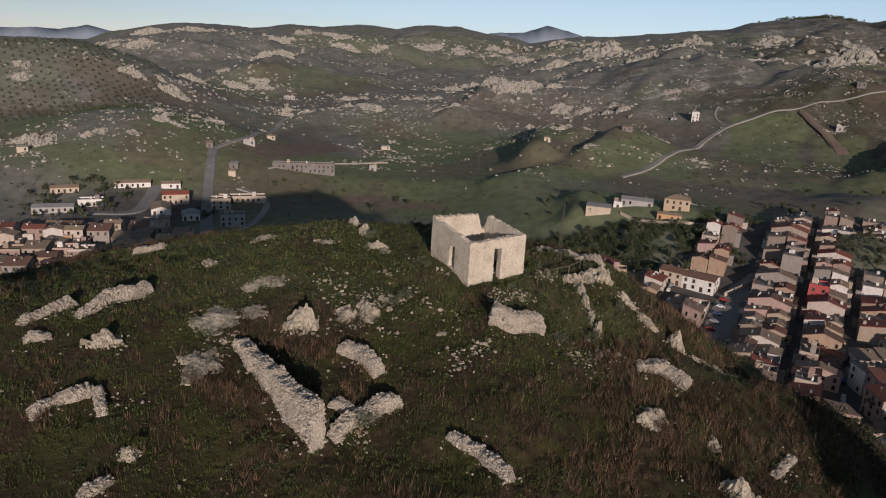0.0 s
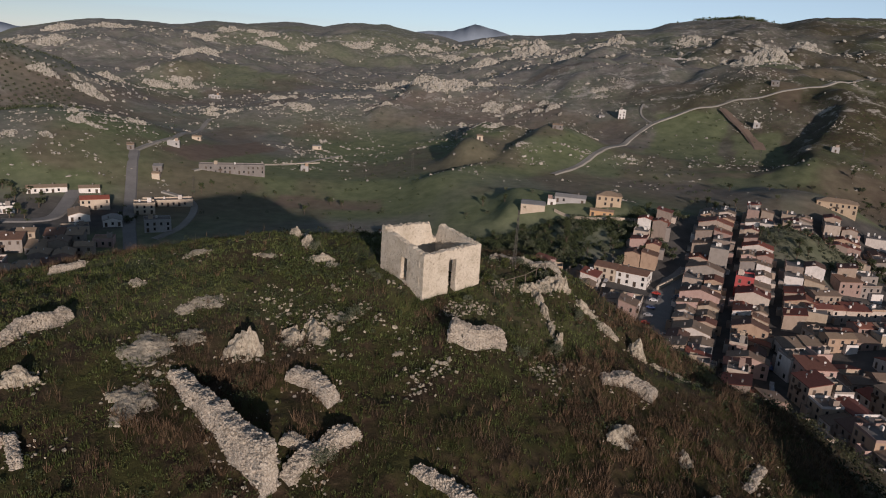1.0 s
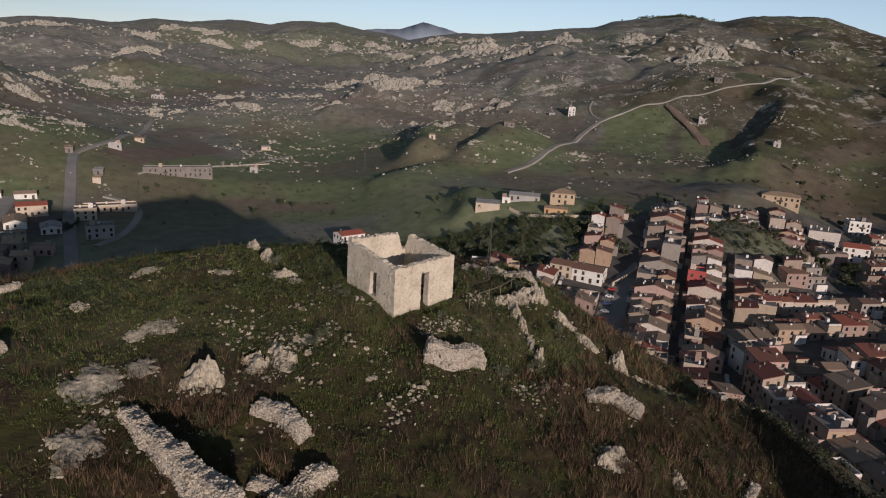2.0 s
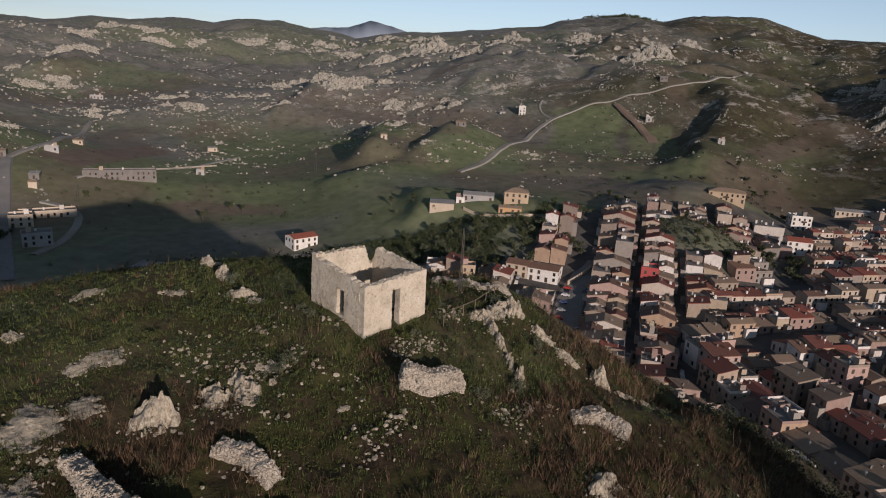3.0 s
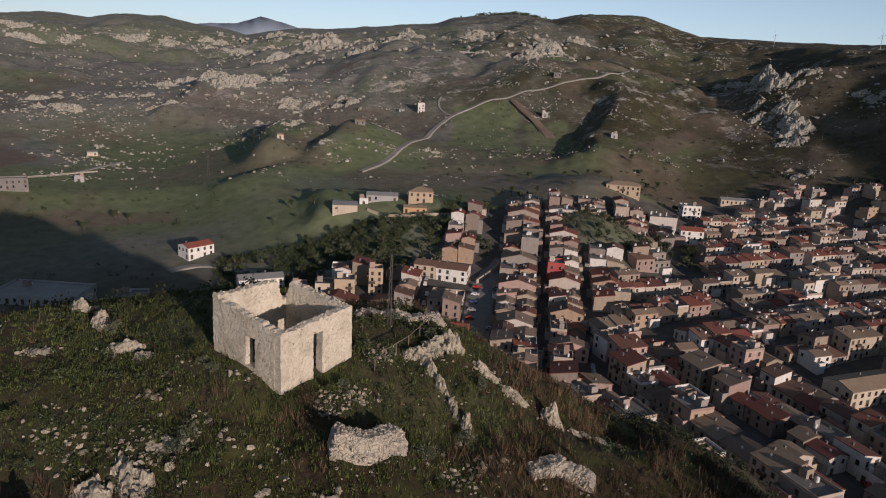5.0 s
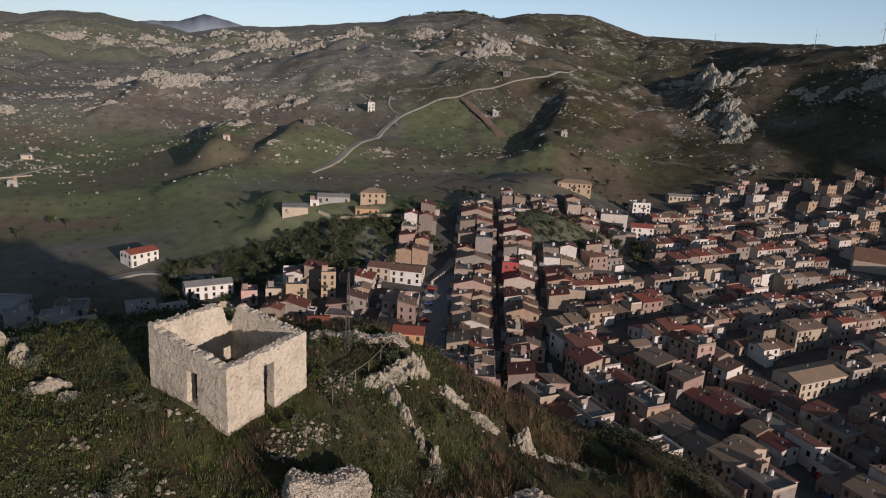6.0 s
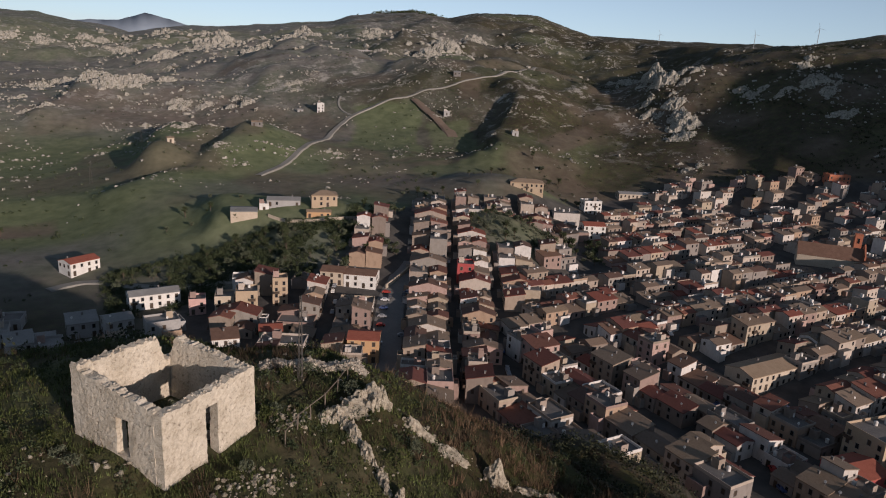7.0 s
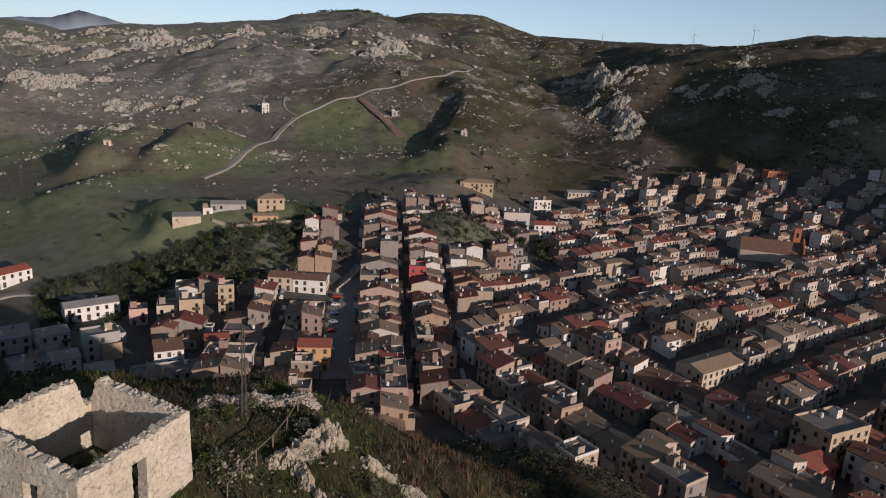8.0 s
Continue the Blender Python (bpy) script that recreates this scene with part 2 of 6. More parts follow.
M_CARS = palette_stuff("car_paint", [(0.6, 0.6, 0.6), (0.1, 0.1, 0.11), (0.3, 0.31, 0.33), (0.35, 0.05, 0.04), (0.06, 0.09, 0.2), (0.7, 0.68, 0.64)], rough=0.3)
M_TYRE = plain_stuff("tyre_rubber", (0.015, 0.015, 0.015), (0.03, 0.03, 0.03), 4.0)
M_DIRT = plain_stuff("red_earth", (0.14, 0.1, 0.075), (0.22, 0.165, 0.125), 0.4, local=False)
M_ROADSTONE = plain_stuff("pale_road", (0.2, 0.185, 0.16), (0.33, 0.31, 0.27), 0.3, local=False)

# ---- the lie of the land ----
def lattice(ix, iy, seed):
    h = np.sin(ix * 127.1 + iy * 311.7 + seed * 74.7) * 43758.5453
    return h - np.floor(h)


def vnoise(x, y, seed=0):
    """Smooth noise from -1 to 1."""
    ix, iy = np.floor(x), np.floor(y)
    fx, fy = x - ix, y - iy
    fx, fy = fx * fx * fx * (fx * (fx * 6 - 15) + 10), fy * fy * fy * (fy * (fy * 6 - 15) + 10)
    a, b = lattice(ix, iy, seed), lattice(ix + 1, iy, seed)
    c, d = lattice(ix, iy + 1, seed), lattice(ix + 1, iy + 1, seed)
    return 2 * ((a * (1 - fx) + b * fx) * (1 - fy) + (c * (1 - fx) + d * fx) * fy) - 1


def fbm(x, y, seed=0, octaves=4):
    total, amp = 0, 0.5
    for k in range(octaves):
        total = total + amp * vnoise(x * 2 ** k + 17.3 * k, y * 2 ** k - 9.1 * k, seed + k)
        amp *= 0.5
    return total


def ease(v, a, b):
    v = np.clip((v - a) / (b - a), 0, 1)
    return v * v * (3 - 2 * v)


# the far skyline: bearing and rise of the ridge, in degrees
SKYLINE = [(-180, 1), (-60, -0.6), (-33.4, -0.7), (-28.2, -0.6), (-26.4, 0.05), (-24.1, 0.6), (-22, 0.95), (-18.5, 1.05), (-16.5, 0.92), (-13.5, 1.42), (-11.3, 1.33), (-8.3, 1.73), (-5.6, 1.6), (-2.9, 2.02), (-0.7, 1.98),
           (1.6, 1.6), (3.4, 1.45), (5.2, 1.0), (7.8, 1.52), (9.5, 1.82), (12.1, 1.92), (16.2, 2.46), (20.2, 2.84), (21.6, 3.33), (23.8, 3.68), (26.6, 3.96), (29.3, 3.58),
           (31.7, 4.17), (35.7, 4.25), (38.1, 3.5), (40.3, 2.88), (44.9, 2.84), (47.1, 2.76), (55.2, 2.82), (58.9, 3.43), (60.7, 3.72), (66, 3.78), (80, 4.2), (180, 1)]
# knolls and spurs: x, y, radius, rise
KNOLLS = [(130, 385, 38, 8), (285, 425, 45, 16), (218, 330, 30, 13), (150, 610, 60, 6), (122, 642, 40, 6), (172, 600, 45, 5), (60, 560, 22, 7), (-260, 560, 110, 36), (-90, 850, 130, 28),
          (450, 760, 130, 34), (600, 590, 80, 14), (290, 960, 150, 28), (40, 900, 90, 18), (-400, 770, 120, 62), (-530, 700, 120, 46), (690, 560, 110, 46), (500, 420, 80, 12)]


# scarps, gentle to the south-east and steep to the north-west: x, y of both ends, rise, reach of the steep side
SCARPS = [(62, 545, 94, 725, 14, 20), (98, 532, 176, 706, 11, 20), (22, 496, 92, 535, 5, 14), (68, 392, 80, 440, 8, 18), (318, 500, 462, 676, 17, 34),
          (560, 1130, 640, 1330, 20, 46), (690, 1150, 770, 1300, 28, 45), (-20, 760, 40, 930, 10, 24), (-330, 980, -270, 1130, 18, 36)]


def scarp_rise(x, y):
    total = 0
    for x0, y0, x1, y1, rise, reach in SCARPS:
        length = math.hypot(x1 - x0, y1 - y0)
        dx, dy = (x1 - x0) / length, (y1 - y0) / length
        u = (x - x0) * dx + (y - y0) * dy
        v = -(x - x0) * dy + (y - y0) * dx + 0.7 * reach * fbm(x / 40, y / 40, 57, 4)
        along = ease(u, -0.12 * length, 0.2 * length) * (1 - ease(u, 0.75 * length, 1.1 * length))
        side = np.where(v > 0, 1 - ease(v, 0, reach), np.exp(-(np.minimum(v, 0) / (1.8 * reach)) ** 2))
        total = total + rise * along * side
    return total


def castle_hill(x, y):
    """The hilltop and how far outside its brow a place lies."""
    p = np.where(y < 58, 0.205 * (y - 58), 0.16 * np.minimum(y - 58, 8))
    p = np.maximum(p, -7.5 + 0.02 * y)
    p = p - 2.1 * ease(x, 3, 13) * (1 - 0.75 * ease(y, 54, 62)) - (0.2 + 0.24 * ease(y, 52, 58)) * np.clip(x - 15, 0, 13) + 0.6 * ease(-x, 10, 30) - 0.25 * np.maximum(-x - 15, 0) * ease(y, 45, 70)
    p = p - 0.5 * np.exp(-((x - 1.2) ** 2 + (y - 57) ** 2) / 9)
    f = (np.abs((x + 25) / 59) ** 4 + np.abs((y - 15) / 61) ** 4) ** 0.25
    return p, (f - 1) * 58


def far_land(x, y):
    """Valley floor, slopes and hills."""
    r = np.hypot(x, y - 25)
    az = np.degrees(np.arctan2(x, y - 25))
    s = r * np.interp(az, [-40, 0, 14, 20, 60, 90], [0.76, 0.76, 0.95, 1.0, 1.02, 1.0])
    z = np.interp(s, [0, 262, 320, 380, 520, 650, 760, 900, 1200, 5000], [-89, -89, -79, -65, -62, -53, -27, -12, 2, 30])
    z = z - 13 * ease(-az, -8, 4) * ease(s, 270, 360) * (1 - ease(s, 620, 800))
    z = z - 17 * ease(az, 30, 42) * ease(s, 290, 390) * (1 - ease(s, 560, 680))
    for kx, ky, kr, rise in KNOLLS:
        z = z + rise * np.exp(-((x - kx) ** 2 + (y - ky) ** 2) / kr ** 2)
    z = z + scarp_rise(x, y)
    far = np.interp(az, [-40, 45, 55, 75], [2500, 2500, 1350, 1150])
    el = np.interp(az + 0.35 * np.sin(r / 60), [a for a, _ in SKYLINE], [e for _, e in SKYLINE])
    # an unseen mountain added south-east of the town to keep the eastern hills in shade
    z = z + 300 * np.exp(-(((x - 1036) ** 2 + (y + 200) ** 2) / 380 ** 2) ** 2)
    ridge = 20 + far * np.tan(np.radians(el))
    up = ease(r, 0.36 * far, far)
    z = z * (1 - up) + ridge * up
    rough = ease(s, 560, 1000) * (1 - 0.8 * ease(r, 0.72 * far, far))
    z = z + rough * (46 * fbm(x / 420, y / 420, 3, 4) + 0.5 * np.abs(fbm(x / 120, y / 120, 9, 3)) * 46)
    z = z + ease(s, 640, 900) * (1 - 0.6 * ease(r, 0.8 * far, far)) * (11 * fbm(x / 75, y / 75, 15, 4) + 5 * fbm(x / 26, y / 26, 25, 2))
    z = z + ease(s, 380, 560) * (3.0 * fbm(x / 60, y / 60, 5, 4) + 1.8 * fbm(x / 22, y / 22, 65, 3))
    brim = 20 + r * np.tan(np.radians(el)) - 0.012 * np.maximum(far - r, 0)
    z = np.where((r > 900) & (np.abs(az) < 76), np.minimum(z, brim + 6 * fbm(x / 60, y / 60, 77, 3)), z)
    back = ease(r, far, 1.6 * far)
    return z - back * (60 + 40 * fbm(x / 500, y / 500, 21, 2))


def height(x, y):
    x, y = np.asarray(x, float), np.asarray(y, float)
    p, out = castle_hill(x, y)
    edge = out + 3.5 * fbm(x / 14, y / 14, 31, 3)
    fall = np.where(edge > -4, 0.06 * (edge + 4) ** 2, 0)
    flank = ease(x - 0.25 * y, -10, 20)
    fall = np.where(edge > 4, 3.84 + (0.96 - 0.2 * flank) * (edge - 4) + 0.2 * flank * np.maximum(edge - 48, 0), fall)
    hill = p - fall + 0.55 * fbm(x / 6, y / 6, 41, 4) + 0.3 * fbm(x / 1.9, y / 1.9, 47, 3) + 4 * ease(edge, 5, 30) * fbm(x / 16, y / 16, 51, 4)
    # an unseen spur added beside the camera to shade the flank above the town
    hill = np.maximum(hill, 1.5 + 3 * fbm(x / 9, y / 9, 53, 3) - 1.2 * np.maximum(np.hypot(x - 47, y - 12) - 8, 0))
    land = far_land(x, y)
    d = (hill - land) / 8
    return land + 8 * np.log1p(np.exp(np.clip(d, -40, 40))) * (d < 30) + (hill - land) * (d >= 30)


HILL_X, HILL_Y = np.arange(-75, 60, 0.3), np.arange(-10, 110, 0.3)
HILL_Z = height(*np.meshgrid(HILL_X, HILL_Y))


def ground_z(x, y):
    """The ground's height at one place; on the hilltop from a fine grid."""
    u, v = (x + 75) / 0.3, (y + 10) / 0.3
    i, k = int(u), int(v)
    if 0 <= i < len(HILL_X) - 1 and 0 <= k < len(HILL_Y) - 1:
        u, v, g = u - i, v - k, HILL_Z
        return float((g[k, i] * (1 - u) + g[k, i + 1] * u) * (1 - v) + (g[k + 1, i] * (1 - u) + g[k + 1, i + 1] * u) * v)
    return float(height(np.array([x]), np.array([y]))[0])



# ---- the ground, one sheet from underfoot to the horizon ----
def mesh_from(name, verts, faces, mats, face_mats=None, smooth=False):
    me = bpy.data.meshes.new(name)
    me.from_pydata(verts, [], faces)
    for m in mats:
        me.materials.append(m)
    if face_mats is not None:
        me.polygons.foreach_set("material_index", np.asarray(face_mats, np.int32))
    if smooth:
        me.polygons.foreach_set("use_smooth", np.ones(len(me.polygons), bool))
    me.update()
    return me


def in_town(x, y):
    """1 inside the built-up quarters."""
    r, az = np.hypot(x, y - 25), np.degrees(np.arctan2(x, y - 25))
    far = np.interp(az, [4, 10, 20, 23, 27, 34, 40, 44, 50, 66, 80], [300, 312, 326, 366, 420, 452, 500, 572, 598, 625, 630])
    near = np.interp(az, [4, 25, 40, 60, 90], [215, 175, 150, 140, 130])
    return ease(az, 5, 9) * ease(far - r, -6, 10) * ease(r - near, -12, 4)


# fields: x, y, half length, half width, heading, strength
SOIL_FIELDS = [(-136, 582, 64, 15, 22, 1.0), (-40, 474, 38, 13, 90, 0.9), (263, 523, 46, 7, 80, 0.7), (268, 545, 50, 6, 80, 0.5), (425, 541, 44, 14, 70, 0.7), (-250, 700, 70, 20, 60, 0.5),
               (400, 690, 30, 12, 30, 0.5), (360, 480, 34, 9, 75, 0.5), (60, 800, 90, 40, 80, 0.45), (-60, 1000, 120, 40, 70, 0.4)]
GREEN_FIELDS = [(-65, 515, 80, 38, 80, 1.0), (-30, 690, 70, 50, 70, 0.45), (-206, 990, 60, 90, 30, 0.7), (-285, 888, 50, 60, 30, 0.6), (277, 636, 66, 34, 25, 0.9), (198, 547, 40, 30, 40, 0.8),
                (290, 505, 60, 16, 75, 0.7), (40, 590, 40, 60, 20, 0.6), (330, 600, 40, 22, 20, 0.7), (600, 1020, 70, 60, 40, 0.6), (120, 470, 50, 30, 60, 0.5)]


def field_share(x, y, fields):
    total = np.zeros_like(x)
    for cx, cy, half, wide, heading, strength in fields:
        a = radians(heading)
        u = (x - cx) * math.sin(a) + (y - cy) * math.cos(a)
        v = (x - cx) * math.cos(a) - (y - cy) * math.sin(a)
        d = np.maximum(np.abs(u) / half, np.abs(v) / wide) + 0.25 * fbm(x / 30, y / 30, 83, 3)
        total = np.maximum(total, strength * (1 - ease(d, 0.9, 1.05)))
    return total


def build_ground():
    az = np.concatenate([np.arange(-40, 76, 0.33), np.arange(78, 320, 4.0)])
    rings = np.exp(np.arange(math.log(4.0), math.log(4900), 0.0125))
    A, R = np.meshgrid(np.radians(az), rings)
    X, Y = R * np.sin(A), 22 + R * np.cos(A)
    Z = height(X, Y)
    na, nr = len(az), len(rings)
    verts = np.stack([X, Y, Z], -1).reshape(-1, 3)
    centre = len(verts)
    verts = np.vstack([verts, [[0, 22, ground_z(0, 22)]]])
    i = np.arange(na)
    j = (i + 1) % na
    faces = [(centre, int(a), int(b)) for a, b in zip(j, i)]
    for k in range(nr - 1):
        faces.extend(zip((k * na + i).tolist(), (k * na + j).tolist(), ((k + 1) * na + j).tolist(), ((k + 1) * na + i).tolist()))
    me = mesh_from("ground", verts.tolist(), faces, [M_GROUND], smooth=True)
    x, y = verts[:, 0], verts[:, 1]
    r = np.hypot(x, y - 25)
    bearing = np.degrees(np.arctan2(x, y - 25))
    _, out = castle_hill(x, y)
    rocky = ease(r, 560, 760) * (0.15 + 0.85 * ease(fbm(x / 150, y / 90, 61, 4), -0.12, 0.2)) * (1 - 0.4 * ease(bearing, 40, 55)) * (1 - 0.7 * ease(-bearing, 17, 22) * (1 - ease(r, 1050, 1200))) + 0.9 * ease(r, 1300, 1700) * ease(fbm(x / 200, y / 200, 67, 3), -0.2, 0.1) + 0.15 * ease(out, 0, 10) * (1 - ease(r, 130, 180))
    # the far meadow fades out eastwards, part of the painted shade there
    meadow = ease(r, 300, 400) * (1 - ease(r, 640, 820)) * ease(fbm(x / 130, y / 130, 71, 3), -0.3, 0.2) + (0.05 + 0.2 * ease(fbm(x / 11, y / 11, 73, 2), -0.1, 0.3)) * (ease(y, 44, 60) + 0.5 * ease(y, 60, 72)) * (r < 130) * (1 - 0.8 * ease(out, -6, 4)) + 0.5 * ease(r, 700, 900) * (1 - ease(bearing, 34, 46)) * ease(fbm(x / 240, y / 240, 81, 3), 0.0, 0.3)
    bare = 0.6 * ease(r, 330, 420) * (1 - ease(r, 900, 1200)) * ease(fbm(x / 70, y / 70, 91, 3), 0.05, 0.3)
    meadow, bare = np.maximum(meadow, field_share(x, y, GREEN_FIELDS)), np.maximum(bare, field_share(x, y, SOIL_FIELDS))
    rocky = rocky * (1 - field_share(x, y, GREEN_FIELDS)) * (1 - field_share(x, y, SOIL_FIELDS))
    paved = in_town(x, y) * 0.95 * ease(out, 70, 90) * (1 - np.exp(-((x - 218) ** 2 + (y - 332) ** 2) / 27 ** 2) ** 0.3 * 0.9 * (np.hypot(x - 218, y - 332) < 34))
    paved = np.maximum(paved, 0.8 * ease(42 - np.hypot((x + 190) * 0.8, y - 402), 0, 12) + 0.8 * ease(22 - np.hypot(x + 168, y - 408), 0, 8))
    # pasture drops to dark grass eastwards, painting shade onto the eastern hills
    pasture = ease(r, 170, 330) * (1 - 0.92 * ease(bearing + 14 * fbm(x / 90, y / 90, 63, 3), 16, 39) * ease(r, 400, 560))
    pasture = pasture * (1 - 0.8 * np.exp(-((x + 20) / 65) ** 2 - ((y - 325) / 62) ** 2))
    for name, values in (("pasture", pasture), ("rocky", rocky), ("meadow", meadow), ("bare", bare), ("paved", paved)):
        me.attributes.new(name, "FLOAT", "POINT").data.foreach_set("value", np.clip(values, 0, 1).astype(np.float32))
    return tagged(new("ground", me), "grassy castle hill falling to a valley and rocky hills", "ground", kind="structure")


build_ground()



# ---- builders ----
def part(name, me, parent, label=""):
    ob = new(name, me)
    ob.parent = parent
    return tagged(ob, label)


def empty_at(name, m, label, category, group=""):
    ob = new(name)
    ob.empty_display_size = 0.5
    ob.matrix_world = m
    return tagged(ob, label, category, group)


def rubble_mesh(name, way, length, top, foot, thick, mat, cell=0.16, shake=0.05, openings=(), seed=0):
    """A standing rubble wall: way(s) gives its middle line and its cross direction, top(s) and foot(s) its heights; openings go right through."""
    ns = max(2, round(length / cell))
    S = np.linspace(0, length, ns + 1)
    tops, feet = np.array([top(s) for s in S]), np.array([foot(s) for s in S])
    z0, z1 = feet.min(), tops.max()
    nz = max(2, round((z1 - z0) / cell))
    Zs = np.linspace(z0, z1, nz + 1)
    full = np.zeros((ns, nz), bool)
    for i in range(ns):
        s = (S[i] + S[i + 1]) / 2
        for k in range(nz):
            z = (Zs[k] + Zs[k + 1]) / 2
            inside = feet[i] - cell < z < (tops[i] + tops[i + 1]) / 2 + cell * 0.2
            full[i, k] = inside and not any(a < s < b and c < z < d for a, b, c, d in openings)
    rng = random.Random(seed)
    index, verts, faces = {}, [], []

    def corner(i, k, side):
        key = (i, k, side)
        if key not in index:
            (x, y), (cx, cy) = way(S[i])
            z = Zs[k]
            beside = [c for c in (i - 1, i) if 0 <= c < ns]
            if k and abs(tops[i] - z) < 1.6 * cell and any(full[c, k - 1] and (k == nz or not full[c, k]) for c in beside):
                z = tops[i]
            off = side * thick / 2 * (1 + 0.12 * (z1 - z) / max(z1 - z0, 1))
            p = Vector((x + cx * off, y + cy * off, z))
            n = noise.noise_vector(p * 1.1 + Vector((seed, 0, 0))) * shake * 1.3 + noise.noise_vector(p * 4.3) * shake
            index[key] = len(verts)
            verts.append(p + n + Vector((rng.uniform(-1, 1), rng.uniform(-1, 1), rng.uniform(-1, 1))) * shake * 0.4)
        return index[key]

    for i in range(ns):
        for k in range(nz):
            if not full[i, k]:
                continue
            for side in (-1, 1):
                q = [corner(i, k, side), corner(i + 1, k, side), corner(i + 1, k + 1, side), corner(i, k + 1, side)]
                faces.append(q if side < 0 else q[::-1])
            for gone, a, b in ((i == 0 or not full[i - 1, k], (i, k), (i, k + 1)), (i == ns - 1 or not full[i + 1, k], (i + 1, k + 1), (i + 1, k)),
                               (k == nz - 1 or not full[i, k + 1], (i, k + 1), (i + 1, k + 1)), (k == 0 or not full[i, k - 1], (i + 1, k), (i, k))):
                if gone:
                    faces.append([corner(*a, -1), corner(*b, -1), corner(*b, 1), corner(*a, 1)])
    return mesh_from(name, verts, faces, [mat])


PHI = (1 + 5 ** 0.5) / 2
ICO_V = np.array([(-1, PHI, 0), (1, PHI, 0), (-1, -PHI, 0), (1, -PHI, 0), (0, -1, PHI), (0, 1, PHI), (0, -1, -PHI), (0, 1, -PHI), (PHI, 0, -1), (PHI, 0, 1), (-PHI, 0, -1), (-PHI, 0, 1)]) / 1.902
ICO_F = [(0, 11, 5), (0, 5, 1), (0, 1, 7), (0, 7, 10), (0, 10, 11), (1, 5, 9), (5, 11, 4), (11, 10, 2), (10, 7, 6), (7, 1, 8),
         (3, 9, 4), (3, 4, 2), (3, 2, 6), (3, 6, 8), (3, 8, 9), (4, 9, 5), (2, 4, 11), (6, 2, 10), (8, 6, 7), (9, 8, 1)]


def stones_mesh(name, spots, mat, seed=0):
    """Many rough stones in one mesh; spots: x, y, z, size."""
    rng = np.random.RandomState(seed)
    verts, faces = [], []
    for x, y, z, size in spots:
        shape = ICO_V * (1 + 0.45 * rng.uniform(-1, 1, (12, 1))) * (size * rng.uniform(0.55, 1.3, 3) * (1, 1, 0.8))
        a = rng.uniform(0, 6.28)
        turn = np.array([[math.cos(a), -math.sin(a), 0], [math.sin(a), math.cos(a), 0], [0, 0, 1]])
        base = len(verts)
        verts.extend((shape @ turn.T + (x, y, z)).tolist())
        faces.extend([(a0 + base, b0 + base, c0 + base) for a0, b0, c0 in ICO_F])
    return mesh_from(name, verts, faces, [mat])


# ---- the roofless house on the hilltop ----
def build_ruin():
    turn = radians(32.0)
    ex, ey = Vector((math.cos(turn), math.sin(turn))), Vector((-math.sin(turn + 0.045), math.cos(turn + 0.045)))
    a = Vector((2.0, 58.0))
    W, D, T = 6.3, 6.55, 0.55
    house = empty_at("ruined_house", Matrix.Identity(4), "roofless ruined stone house with pale flaking plaster on the hilltop", "ruin")

    def line(start, along, cross):
        return lambda s: ((start + along * s)[:], cross[:])

    def foot(start, along):
        return lambda s: ground_z(*(start + along * s)) - 0.7

    jag = lambda s, k: 0.13 * noise.noise((s * 1.1, k, 0)) + 0.13 * noise.noise((s * 3.7, k, 5)) + 0.08 * noise.noise((s * 9.0, k, 8))
    h = T / 2
    specs = [
        ("front_wall", a + ey * h, ex, ey, W, lambda s: 3.72 + 0.42 * s / W + jag(s, 1), [(2.7, 3.6, -1.5, 3.0)]),
        ("side_wall", a + ex * h + ey * (T + 0.01), ey, -ex, D - 2 * T - 0.02, lambda s: 3.75 + 1.0 * (s + T) / D + jag(s, 2), [(1.75, 2.7, 0.7, 2.8)]),
        ("back_wall", a + ey * (D - h), ex, ey, W, lambda s: 4.78 - 0.1 * s / W + jag(s, 3) + 0.1 - 1.5 * ease(s, W - 1.35, W - 0.8), []),
        ("end_wall", a + ex * (W - h) + ey * (T + 0.01), ey, -ex, D - 2 * T - 0.02, lambda s: 4.12 + 0.6 * s / (D - 1.5) + jag(s, 4) - 1.2 * ease(s, D - 1.75, D - 1.15), []),
    ]
    for i, (name, start, along, cross, length, top, holes) in enumerate(specs):
        me = rubble_mesh(name, line(start, along, cross), length, top, foot(start, along), T, M_RUIN, 0.13, 0.025, holes, i + 1)
        part(name, me, house)
    spots = []
    rng = random.Random(5)
    for name, start, along, cross, length, top, holes in specs:
        for k in range(int(length * 11)):
            s = rng.uniform(0.1, length - 0.1)
            p = start + along * s + cross * rng.uniform(-0.25, 0.25)
            spots.append((p.x, p.y, top(s) + rng.uniform(-0.07, 0.02), 0.05 + 0.08 * rng.random() ** 2))
    tagged(part("coping_rubble", stones_mesh("coping_rubble", spots, M_RUIN, 3), house, "loose rubble along the broken wall tops"), kind="stuff")
    floor = []
    for k in range(70):
        p = a + ex * rng.uniform(0.8, W - 0.8) + ey * rng.uniform(0.8, D - 0.8)
        floor.append((p.x, p.y, ground_z(*p) + 0.05, rng.uniform(0.08, 0.3)))
    tagged(part("fallen_rubble", stones_mesh("fallen_rubble", floor, M_RUBBLE, 4), house, "fallen stones on the earth floor"), kind="stuff")


build_ruin()


